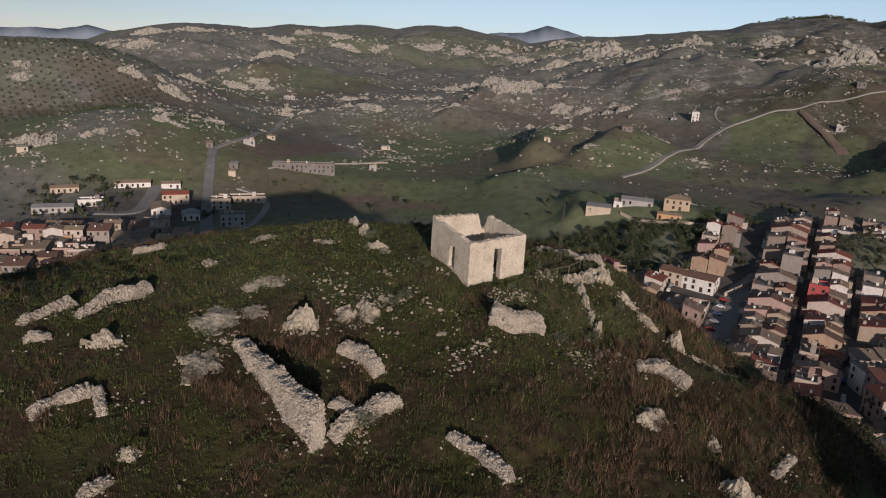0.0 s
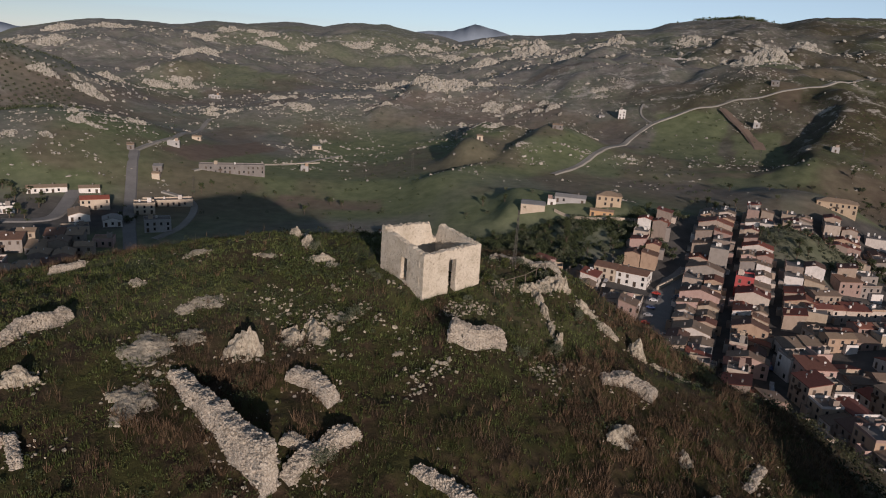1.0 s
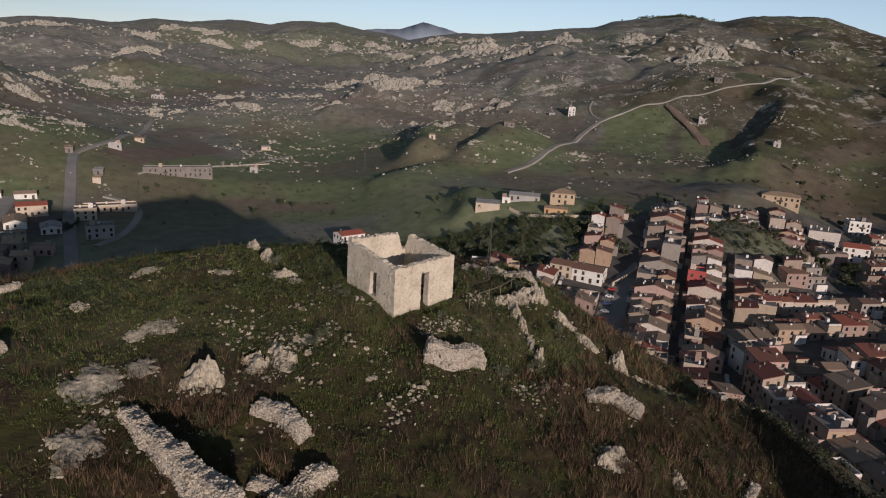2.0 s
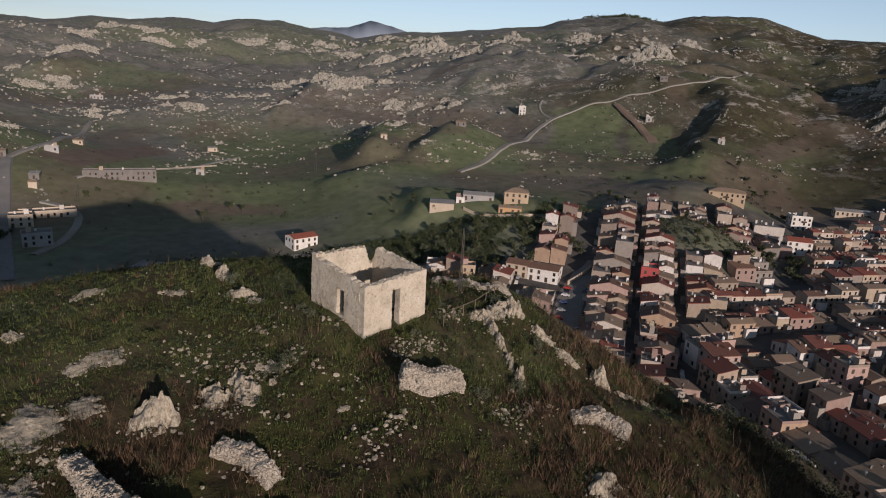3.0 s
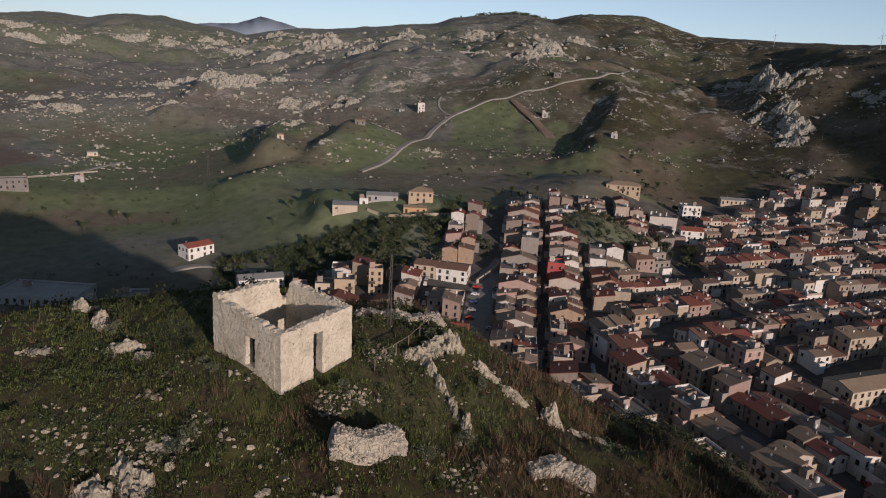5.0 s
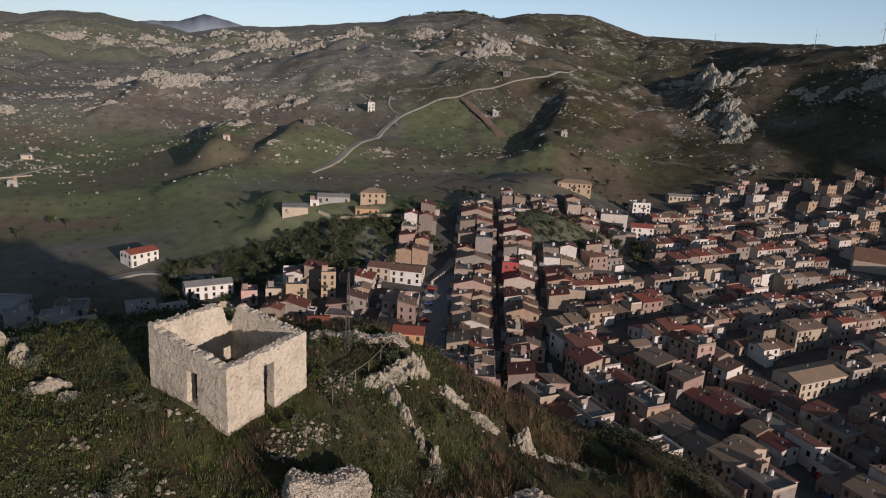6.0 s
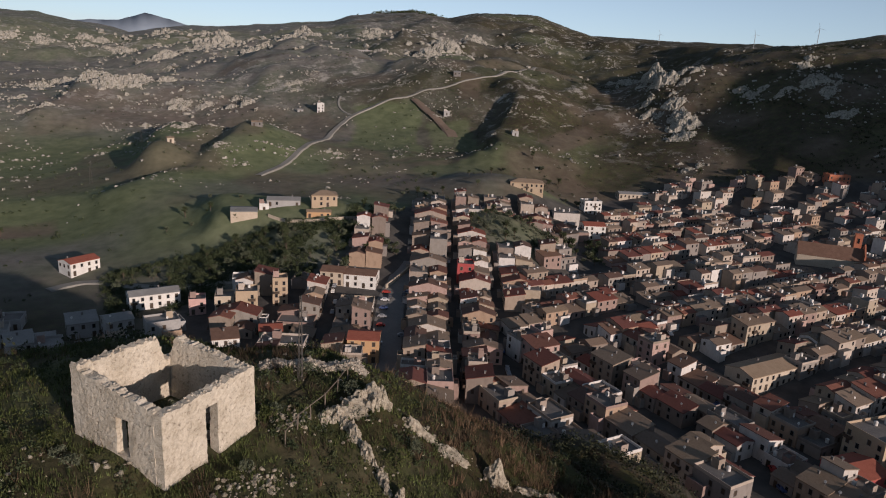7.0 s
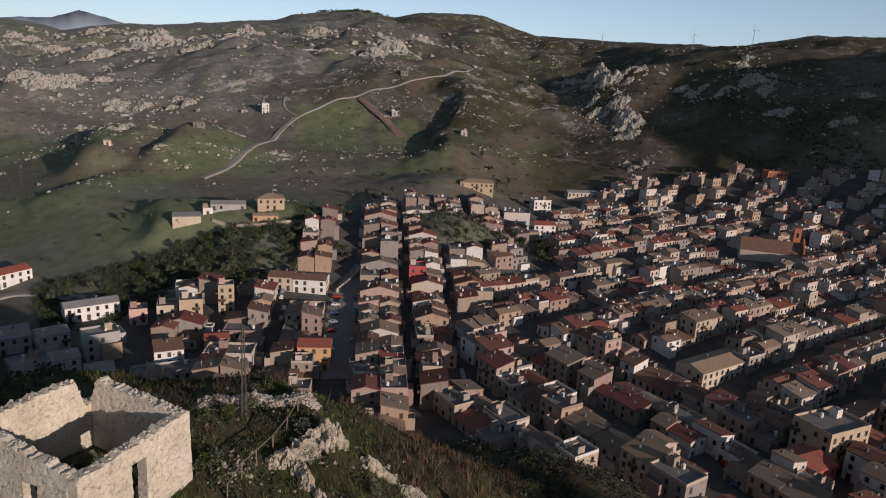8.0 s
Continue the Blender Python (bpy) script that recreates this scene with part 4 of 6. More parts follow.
def house(m, w, d, floors, roof, label, wall=None, tiles=None, seed=0, group="houses of the town", ends=True, category="house", sparse=1.0, name="house"):
    """One house: walls, roof, each window, doors, balconies, chimney or tank. The front faces -y."""
    rng = random.Random(seed)
    h = floors * 2.85 + 0.5
    rise = d * 0.14 if roof == "gable" else min(d * 0.18, 2.0)
    root = empty_at(name, m, label, category, group)
    bag = new_bag()
    wall_block(bag, w, d, h, 0, roof, rise)
    part("wall", bag_mesh("wall", bag, [wall or M_PLASTER]), root)
    bag = new_bag()
    if roof == "gable":
        prism(bag, -w / 2, w / 2, -d / 2, d / 2, h + 0.02, rise, 0)
    elif roof == "shed":
        prism(bag, -w / 2, w / 2, -d / 2, d / 2, h + 0.02, rise, 0, lean=1)
    elif roof == "hip":
        hip_roof(bag, w, d, h + 0.02, d * 0.2, 0)
    else:
        box(bag, -w / 2 + 0.2, w / 2 - 0.2, -d / 2 + 0.2, d / 2 - 0.2, h, h + 0.12, 0)
        t = 0.2
        for x0, x1, y0, y1 in ((-w / 2, w / 2, -d / 2, -d / 2 + t), (-w / 2, w / 2, d / 2 - t, d / 2), (-w / 2, -w / 2 + t, -d / 2 + t, d / 2 - t), (w / 2 - t, w / 2, -d / 2 + t, d / 2 - t)):
            box(bag, x0, x1, y0, y1, h + 0.004, h + 0.95, 1)
    part("roof", bag_mesh("roof", bag, [tiles or (M_CONCRETE if roof == "flat" else M_TILES), wall or M_PLASTER]), root)
    faces = [(w, d / 2, 0), (w, d / 2, 180)]
    if ends:
        faces += [(d, w / 2, 90), (d, w / 2, -90)]
    for span, out, a in faces:
        n = max(1, int(span / 3.1 * sparse))
        for fl in range(floors):
            for i in range(n):
                if rng.random() < (0.12 if a == 0 else 0.35):
                    continue
                x = (i + 0.5) / n * span - span / 2
                if fl == 0:
                    kind, z = (DOOR, 0.05) if i % 2 == 0 else (WINDOW, 1.0)
                else:
                    kind, z = (SHUT if rng.random() < 0.45 else WINDOW), fl * 2.85 + 0.95
                ob = part("door" if kind is DOOR else ("shutter" if kind is SHUT else "window"), kind, root)
                ob.matrix_basis = pose(0, 0, 0, 0, 0, a) @ pose(x, -out, z)
                if fl and a in (0, -90) and rng.random() < 0.16:
                    part("balcony", BALCONY, root).matrix_basis = pose(0, 0, 0, 0, 0, a) @ pose(x, -out - 0.02, z - 0.9)
    if group.startswith("houses") and floors > 1:
        if rng.random() < 0.6:
            aw = w * rng.uniform(0.4, 0.6)
            part("annex", annex_mesh(aw, 2.4, 2.85 * (floors - 1) + rng.uniform(-0.4, 0.6)), root).matrix_basis = pose(rng.choice((-1, 1)) * (w - aw) / 2 * 0.96, -d / 2 - 1.2, 0)
        part("satellite_dish", DISH, root, "white satellite dish").matrix_basis = pose(rng.uniform(-w / 3, w / 3), -d / 5, h + (0.1 if roof == "flat" else rise * 0.55))
    if roof == "flat":
        sx = rng.choice((-1, 1)) * w / 4
        part("stair_head", annex_mesh(2.4, 2.6, 2.2), root).matrix_basis = pose(sx, d / 6, h + 0.1) @ Matrix.Diagonal((1, 1, 0.9, 1))
        part("water_tank", TANK, root, "pale rooftop water tank").matrix_basis = pose(rng.uniform(-w / 4, w / 4), d / 4, h + 0.12)
    else:
        part("chimney", CHIMNEY, root).matrix_basis = pose(rng.uniform(-w / 3, w / 3), d / 5, h + rise * 0.75)
    return root


def street_plots():
    """Plots along the streets of the three quarters: x, y, heading of the front, frontage, depth."""
    rng = random.Random(42)
    plots = []

    def row(p0, p1, front, depth):
        d = Vector(p1) - Vector(p0)
        length, d = d.length, d.normalized()
        s = 0.0
        while s < length - 5:
            w = rng.uniform(6.0, 12.5)
            if rng.random() < 0.93:
                c = Vector(p0) + d * (s + w / 2)
                plots.append((c.x, c.y, front, w - 0.05, depth + rng.uniform(-2.4, -0.8)))
            s += w + (rng.uniform(3, 8) if rng.random() < 0.09 else 0)

    along, across = Vector((0.47, 0.883)), Vector((0.883, -0.47))
    heading = math.degrees(math.atan2(along.y, along.x))
    streets = [(-100, 3), (-76, 3), (-52, 3), (-26, 7), (2, 2.6), (22, 2.6), (45, 2.8), (69, 3), (93, 3), (117, 3), (141, 3), (165, 3)]
    for (v0, h0), (v1, h1) in zip(streets, streets[1:]):
        low, high, s = v0 + h0, v1 - h1, 130.0
        wide, mid = high - low, (low + high) / 2
        while s < 470:
            w = rng.uniform(6.0, 11.0)
            if rng.random() < 0.3:
                c = across * mid + along * (s + w / 2)
                plots.append((c.x, c.y, heading + rng.choice((0, 180)), w - 0.05, wide - rng.uniform(0.3, 1.2)))
            else:
                for side, front in ((0.25, heading), (-0.25, heading + 180)):
                    c = across * (mid + side * wide) + along * (s + w / 2 + rng.uniform(-0.8, 0.8))
                    plots.append((c.x, c.y, front, w - 0.05, wide / 2 - rng.uniform(0.1, 1.2)))
            s += w + (rng.uniform(2, 6) if rng.random() < 0.08 else 0)
    for k in range(5):
        x = 112 + 26 * k
        for off, front in ((9.0, 90), (17.0, -90)):
            row((x + off, 92), (x + off, 218), -front, 9.0)
    for k in range(13):
        y = 82 + 26 * k
        for off, front in ((9.0, 0), (17.0, 180)):
            row((150 + rng.uniform(-4, 4), y + off), (600, y + off), front, 9.0)
    kept = []
    for x, y, front, w, d in plots:
        r, az = math.hypot(x, y - 25), math.degrees(math.atan2(x, y - 25))
        inside = float(in_town(np.array([x]), np.array([y]))[0])
        if inside < 0.6:
            continue
        left = az < 33 + (r - 200) * 0.035
        zone = 0 if abs(front) not in (0, 90, 180) else (1 if abs(front) == 90 else 2)
        if zone != (0 if left else (1 if x < 222 and y < 214 else 2)):
            continue
        if float(in_town(np.array([x * 1.12]), np.array([25 + (y - 25) * 1.12]))[0]) < 0.5 and r > 300 and rng.random() < 0.3:
            continue
        if any((x - px) ** 2 + (y - py) ** 2 < pr ** 2 for px, py, pr in KEEP_CLEAR):
            continue
        kept.append((x, y, front, w, d))
    return kept


KEEP_CLEAR = [(218, 332, 27), (250, 306, 15), (266, 326, 16), (262, 290, 9), (116, 277, 9), (124, 291, 9), (110, 263, 8), (118, 311, 13), (109, 321, 9), (38, 340, 14), (66, 309, 9), (57, 314, 8), (83, 313, 8), (95, 251, 8),
              (67, 278, 7), (48, 272, 14), (169, 302, 7), (226, 172, 15), (208, 120, 13), (283, 411, 14), (292, 349, 10), (334, 400, 9), (380, 262, 25), (415, 240, 12)]
TOWN_LABELS = {"gable": "plastered terrace house with a low tiled gable roof", "shed": "plastered terrace house under a single tiled slope", "flat": "flat-roofed plastered house with a roof terrace and water tank"}


def build_town():
    plots = street_plots()
    plots.sort(key=lambda p: (p[0] - 40) ** 2 + (p[1] - 60) ** 2)
    rng = random.Random(9)
    models = {}
    far = new_bag()
    for n, (x, y, front, w, d) in enumerate(plots):
        trend = float(vnoise(np.array([x / 19.0]), np.array([y / 19.0]), 91)[0])
        floors = rng.choice((1, 2, 2, 3)) if rng.random() < 0.3 else 1 if trend < -0.25 else 2 if trend < 0.6 else 3
        if d > 12.5:
            floors = min(floors, 2)
        roof = rng.choice(("gable", "gable", "shed", "shed", "flat")) if d < 12.5 else rng.choice(("gable", "gable", "flat"))
        z = min(ground_z(x, y), ground_z(x + 2, y - 2)) - 0.1
        m = pose(x, y, z, 0, 0, front + rng.uniform(-1.2, 1.2))
        if n < 230:
            deep = 15.0 if d > 12.5 else 9.0
            key = (round(w / 2), deep, floors, roof, rng.randrange(2))
            if key not in models:
                models[key] = house(m, round(w / 2) * 2, deep, floors, roof, f"{('one', 'two', 'three')[floors - 1]}-storey {TOWN_LABELS[roof]}", seed=len(models))
            else:
                copy_thing(models[key], m @ Matrix.Diagonal((w / (key[0] * 2), d / deep, rng.uniform(0.85, 1.15), 1)))
        else:
            far_house(far, m, w, d, floors, roof, rng)
    ob = new("distant_houses", bag_mesh("distant_houses", far, [M_PLASTER_FAR, M_TILES_FAR, M_CONCRETE, M_DARKGLASS, M_WHITE]))
    tagged(ob, "crowded plastered houses with tiled roofs across the far town", "houses", kind="stuff")


def far_house(bag, m, w, d, floors, roof, rng):
    own = new_bag()
    h = floors * 2.85 + rng.uniform(0, 0.9)
    rise = d * 0.14 if roof == "gable" else min(d * 0.18, 2.0)
    wall_block(own, w, d, h, 0, roof, rise)
    if roof == "flat":
        box(own, -w / 2 + 0.2, w / 2 - 0.2, -d / 2 + 0.2, d / 2 - 0.2, h + 0.01, h + 0.12, 2)
        box(own, -w / 2, w / 2, -d / 2, -d / 2 + 0.2, h + 0.13, h + 1.0, 0)
        box(own, -0.6, 0.6, 1, 2.2, h + 0.12, h + 1.6, 4)
    else:
        prism(own, -w / 2, w / 2, -d / 2, d / 2, h + 0.02, rise, 1, lean=0.5 if roof == "gable" else 1)
        cx = rng.uniform(-w / 3, w / 3)
        box(own, cx - 0.3, cx + 0.3, 1, 1.6, h, h + rise + 1.0, 2)
    if rng.random() < 0.6:
        aw, side, ah = w * rng.uniform(0.35, 0.6), rng.choice((-1, 1)), max(2.6, h - rng.uniform(2.0, 3.4))
        cx = side * (w - aw) / 2 * 0.97
        box(own, cx - aw / 2, cx + aw / 2, -d / 2 - 2.2, -d / 2 - 0.01, -5, ah, 0)
        box(own, cx - aw / 2 + 0.15, cx + aw / 2 - 0.15, -d / 2 - 2.05, -d / 2 - 0.02, ah + 0.01, ah + 0.1, 2)
    for _ in range(rng.randint(0, 3)):
        cx, cy, cs = rng.uniform(-w / 2.4, w / 2.4), rng.uniform(-d / 2.4, d / 2.4), rng.uniform(0.25, 0.6)
        box(own, cx - cs, cx + cs, cy - cs, cy + cs, h - 0.3, h + rise * 0.6 + rng.uniform(0.5, 1.3), rng.choice((0, 2, 4, 4)))
    for sign in (-1, 1):
        for fl in range(floors):
            for i in range(max(1, int(w / 3))):
                if rng.random() < 0.25:
                    continue
                cx = (i + 0.5) / max(1, int(w / 3)) * w - w / 2
                y0 = sign * (d / 2 + 0.01)
                box(own, cx - 0.5, cx + 0.5, y0 - 0.06, y0 + 0.06, fl * 2.85 + 0.9, fl * 2.85 + 2.4, 3)
    b = len(bag[0])
    bag[0].extend([m @ Vector(v) for v in own[0]])
    bag[1].extend([tuple(i + b for i in f) for f in own[1]])
    bag[2].extend(own[2])


build_town()



# ---- single buildings: x, y, frontage, depth, floors, roof, heading, wall, roofing, label ----
def build_landmarks():
    listed = [
        (119.5, 312.0, 15, 10, 2, "gable", -34, M_WHITE, M_BROWNTILE, "white two-storey house with balconies and a brown tiled roof"),
        (108.6, 319.4, 11, 10, 2, "gable", -34, M_BEIGE, M_BROWNTILE, "beige house joined to a longer white house"),
        (31, 337, 21, 9, 2, "gable", 4, M_WHITE, M_SHEETROOF, "long white two-storey house with a grey roof by the road"),
        (65, 308, 9, 9, 4, "flat", -14, M_OCHRE, None, "tall ochre apartment block with small balconies"),
        (57, 314, 8, 9, 3, "flat", -14, M_BEIGE, None, "narrow beige apartment block beside a taller one"),
        (80.5, 312, 6.5, 7, 4, "flat", -14, M_OCHRE, None, "slim ochre tower house with a terrace on top"),
        (47, 322, 7, 8, 2, "flat", -10, M_PINK, None, "small pink house with a flat roof"),
        (70, 332, 11, 9, 2, "flat", -14, M_WHITE, None, "unfinished pale house with an open roof frame"),
        (95.5, 251, 12, 10, 3, "gable", -28, M_ORANGE, M_REDTILE, "bright orange house with dark shutters and a red roof"),
        (67, 278, 9, 9, 2, "gable", -14, M_GREEN, M_REDTILE, "pale green house under a red tiled roof"),
        (49, 276, 10, 8, 2, "shed", -8, M_WHITE, M_BROWNTILE, "white house with an arched loggia"),
    ]
    listed += [
        (47, 263, 26, 8, 1, "flat", -8, M_GREYWALL, None, "long low grey building with a flat roof"),
        (167, 297, 8, 9, 3, "flat", -28, M_RED, None, "deep red rendered house with a roof terrace"),
        (126.5, 386, 14, 11, 2, "hip", -14, M_OCHRE, M_TANTILE, "ochre villa with rows of tall windows and a hipped roof"),
        (120.6, 376.5, 13, 5.5, 1, "gable", -20, M_ORANGE, M_TANTILE, "low orange house in front of a villa"),
        (107, 396, 18, 9, 1, "gable", -19, M_GREYWALL, M_SHEETROOF, "long grey agricultural shed"),
        (96, 396.5, 5, 5, 1, "flat", -14, M_WHITE, None, "small white outbuilding beside a shed"),
        (283, 411, 23, 11, 2, "hip", -30, M_OCHRE, M_TANTILE, "long ochre house with a hipped tiled roof on the slope"),
        (292, 349, 14, 11, 3, "gable", -25, M_WHITE, M_REDTILE, "white building with long balconies and red eaves"),
        (334, 400, 13, 10, 3, "flat", -20, M_WHITE, None, "white two-storey house with bluish shaded side"),
        (400, 425, 26, 9, 1, "gable", -25, M_BEIGE, M_SHEETROOF, "long low farm building at the foot of the hill"),
    ]
    listed += [
        (520, 336, 16, 10, 3, "flat", -30, M_BRICKRED, None, "red-orange house block at the edge of town"),
        (226, 173, 30, 12, 2, "gable", 0, M_BEIGE, M_TANTILE, "long school building with a broad tan roof"),
        (209, 120, 18, 13, 4, "flat", -8, M_OCHRE, None, "ochre apartment block with stacked balconies"),
        (190, 117, 13, 12, 2, "gable", -8, M_RED, M_REDTILE, "red house with a red tiled roof beside apartments"),
        (239, 715, 7, 7, 3, "flat", -20, M_WHITE, None, "lone white cube-shaped house on the hillside"),
        (222, 729, 6, 5, 1, "gable", -20, M_GREYWALL, M_SHEETROOF, "grey hut beside a white house"),
        (-179, 404, 18, 11, 1, "gable", 114, M_WHITE, M_TANTILE, "white gabled warehouse by the main road"),
        (-178, 424, 16, 10, 2, "gable", 24, M_BEIGE, M_REDTILE, "house with a red tiled roof behind a warehouse"),
        (-169, 375, 14, 9, 1, "flat", 24, M_BEIGE, None, "low tan flat-roofed building"),
        (-157, 395, 12, 10, 1, "gable", 112, M_WHITE, M_SHEETROOF, "pale gabled shed with a grey roof"),
        (-130, 389, 14, 10, 2, "flat", 20, M_GREYWALL, None, "grey cement works building by the road"),
    ]
    listed += [
        (-141, 443, 30, 9, 1, "flat", 20, M_BEIGE, None, "long beige building with a row of openings"),
        (-149, 424, 12, 9, 2, "flat", 20, M_BEIGE, None, "beige two-storey house beside a long building"),
        (-212, 438, 22, 8, 1, "gable", 26, M_WHITE, M_TANTILE, "long white house on the far side of the road"),
        (-60, 342, 36, 20, 1, "flat", -22, M_GREYWALL, M_SHEETROOF, "wide grey industrial shed with a flat roof"),
        (-236, 388, 22, 9, 1, "gable", 24, M_GREYWALL, M_SHEETROOF, "long grey shed beside a yard"),
        (-222, 404, 14, 8, 1, "flat", 24, M_WHITE, None, "low white depot building"),
        (-246, 418, 16, 8, 1, "gable", 30, M_BEIGE, M_TANTILE, "beige farm building among trees"),
        (-190, 446, 12, 8, 1, "gable", 24, M_WHITE, M_TANTILE, "small white building beside the side road"),
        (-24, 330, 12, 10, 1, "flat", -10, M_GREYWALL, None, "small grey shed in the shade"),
        (4, 391, 15, 10, 2, "gable", 30, M_WHITE, M_REDTILE, "white house with a red roof at a bend of the road"),
        (-116, 514, 46, 8, 2, "flat", 12, M_CONCRETE, None, "long unfinished concrete building in a meadow"),
    ]
    for k, (x, y, w, d, fl, roof, a, wall, tiles, label) in enumerate(listed):
        z = min(ground_z(x + dx, y + dy) for dx in (-4, 4) for dy in (-4, 4)) + 0.3
        house(pose(x, y, z, 0, 0, a), w, d, fl, roof, label, wall, tiles, 100 + k, "", category="building", name="building")
    huts = [(-162, 593, 7, 0), (-167, 546, 9, 10), (-187, 512, 5, 20), (-69, 652, 8, 8), (-68, 553, 6, 0), (-161, 489, 6, 5), (-159, 479, 5, 5), (-216, 877, 14, 0), (146, 607, 9, -15),
            (118, 733, 5, -10), (349, 647, 6, -20), (394, 708, 8, -25), (73, 574, 5, 0), (371, 555, 6, -20), (-330, 420, 9, 30), (-300, 465, 7, 20), (458, 1138, 30, -20), (610, 1210, 14, -20), (690, 1260, 12, -20)]
    for k, (x, y, w, a) in enumerate(huts):
        house(pose(x, y, ground_z(x, y) - 0.2, 0, 0, a), w, 5.0, 1, ("gable", "flat", "shed")[k % 3], "small pale stone farm hut among fields", (M_BEIGE, M_GREYWALL, M_CONCRETE)[k % 3],
              M_SHEETROOF if k % 2 else M_TANTILE, 200 + k, "farm huts in the valley", category="hut", name="hut")
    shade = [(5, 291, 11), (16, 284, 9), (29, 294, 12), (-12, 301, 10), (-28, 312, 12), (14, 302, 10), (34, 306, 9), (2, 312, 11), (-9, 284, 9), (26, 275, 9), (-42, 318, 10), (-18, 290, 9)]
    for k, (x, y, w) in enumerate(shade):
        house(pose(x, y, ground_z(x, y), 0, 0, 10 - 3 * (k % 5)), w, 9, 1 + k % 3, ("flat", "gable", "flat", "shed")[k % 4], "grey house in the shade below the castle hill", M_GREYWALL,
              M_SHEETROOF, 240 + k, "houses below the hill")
    rng = random.Random(77)
    for i in range(9):
        for k in range(6):
            x, y = -250 + 11 * i + 2.5 * k + rng.uniform(-2, 2), 284 + 13 * k + 1.2 * i + rng.uniform(-2, 2)
            if rng.random() < 0.14 or y > 382 - (x + 165) * -0.02:
                continue
            house(pose(x, y, ground_z(x, y), 0, 0, rng.choice((14, 14, 104)) + rng.uniform(-3, 3)), rng.uniform(8, 11), 9, rng.choice((1, 1, 2, 2)), rng.choice(("gable", "gable", "shed", "shed", "flat")),
                  "brown-roofed plastered house of the lower quarter", None, rng.choice((M_TANTILE, M_BROWNTILE, M_TANTILE, None)), 300 + i * 10 + k, "houses of the lower quarter", ends=False)


build_landmarks()


def build_storage_shed():
    x, y = 85.5, 398
    z = min(ground_z(x + dx, y + dy) for dx in (-6, 6) for dy in (-6, 6))
    root = empty_at("storage_shed", pose(x, y, z + 0.4, 0, 0, -14), "windowless pale concrete storage shed with a grey roof", "shed")
    bag = new_bag()
    wall_block(bag, 14, 14, 5.6, 0, "gable", 0.9)
    part("wall", bag_mesh("wall", bag, [M_BEIGE]), root)
    bag = new_bag()
    prism(bag, -7, 7, -7, 7, 5.62, 0.9, 0, thick=0.15)
    part("roof", bag_mesh("roof", bag, [M_SHEETROOF]), root, "grey cement sheet roof")
    part("door", window_mesh("shed_door", 3.2, 3.4, M_CONCRETE, M_SHUTTER), root).matrix_basis = pose(7.02, -1.5, 0.1, 0, 0, 90)


build_storage_shed()


def build_church():
    x, y = 392, 255
    z = ground_z(x, y)
    root = empty_at("church", pose(x, y, z, 0, 0, -52), "church with a red brick front and a bell tower", "church")
    bag = new_bag()
    wall_block(bag, 34, 14, 6.5, 0, "gable", 6.0)
    part("nave", bag_mesh("nave", bag, [M_BEIGE]), root)
    bag = new_bag()
    prism(bag, -17, 17, -7, 7, 6.52, 6.0, 0)
    part("roof", bag_mesh("roof", bag, [M_BROWNTILE]), root)
    bag = new_bag()
    b = bag
    pts = [(-7.5, -5), (7.5, -5), (7.5, 10), (0, 15.5), (-7.5, 10)]
    for xx in (17.1, 17.9):
        b[0].extend([(xx, yy, zz) for yy, zz in pts])
    b[1].extend([(4, 3, 2, 1, 0), (5, 6, 7, 8, 9)] + [(i, (i + 1) % 5, 5 + (i + 1) % 5, 5 + i) for i in range(5)])
    b[2].extend([0] * 7)
    part("facade", bag_mesh("facade", bag, [M_BRICKRED]), root, "pointed red brick facade")
    arch = part("door", window_mesh("church_door", 2.4, 5.0, M_BRICKRED, M_DARKGLASS), root)
    arch.matrix_basis = pose(17.92, 0, 0.2, 0, 0, 90)
    bag = new_bag()
    box(bag, 13, 17, 8, 12, -5, 19, 0)
    box(bag, 12.8, 17.2, 7.8, 12.2, 19.004, 19.5, 0)
    tower = part("tower", bag_mesh("tower", bag, [M_BRICKRED]), root)
    for a, px, py in ((90, 17.02, 10), (0, 15, 7.98)):
        part("bell_opening", window_mesh("bell_opening", 1.2, 3.0, M_BRICKRED, M_DARKGLASS), tower).matrix_basis = pose(px, py, 14, 0, 0, a)


build_church()


# ---- roads ----
def road(name, pts, width, mat, label, lift=0.3, smooth=True):
    P = np.array(pts, float)
    cuts = np.concatenate([[0], np.cumsum(np.hypot(*np.diff(P, axis=0).T))])
    n = max(4, int(cuts[-1] / 4))
    S = np.linspace(0, cuts[-1], n)
    xy = np.stack([np.interp(S, cuts, P[:, 0]), np.interp(S, cuts, P[:, 1])], -1)
    if smooth:
        for _ in range(8):
            xy[1:-1] = (xy[:-2] + 2 * xy[1:-1] + xy[2:]) / 4
    d = np.gradient(xy, axis=0)
    d /= np.hypot(d[:, 0], d[:, 1])[:, None]
    cross = np.stack([-d[:, 1], d[:, 0]], -1)
    mid = height(xy[:, 0], xy[:, 1])
    for _ in range(3):
        mid[1:-1] = (mid[:-2] + 2 * mid[1:-1] + mid[2:]) / 4
    verts, faces = [], []
    for k in range(n):
        for off, dz in ((-0.5, -1.2), (-0.5, 0), (0, 0.06), (0.5, 0), (0.5, -1.2)):
            p = xy[k] + cross[k] * off * width * (1.0 if dz > -1 else 1.35)
            verts.append((p[0], p[1], mid[k] + lift + dz))
    for k in range(n - 1):
        for i in range(4):
            a = k * 5 + i
            faces.append((a, a + 5, a + 6, a + 1))
    return tagged(new(name, mesh_from(name, verts, faces, [mat])), label, "road", kind="structure")


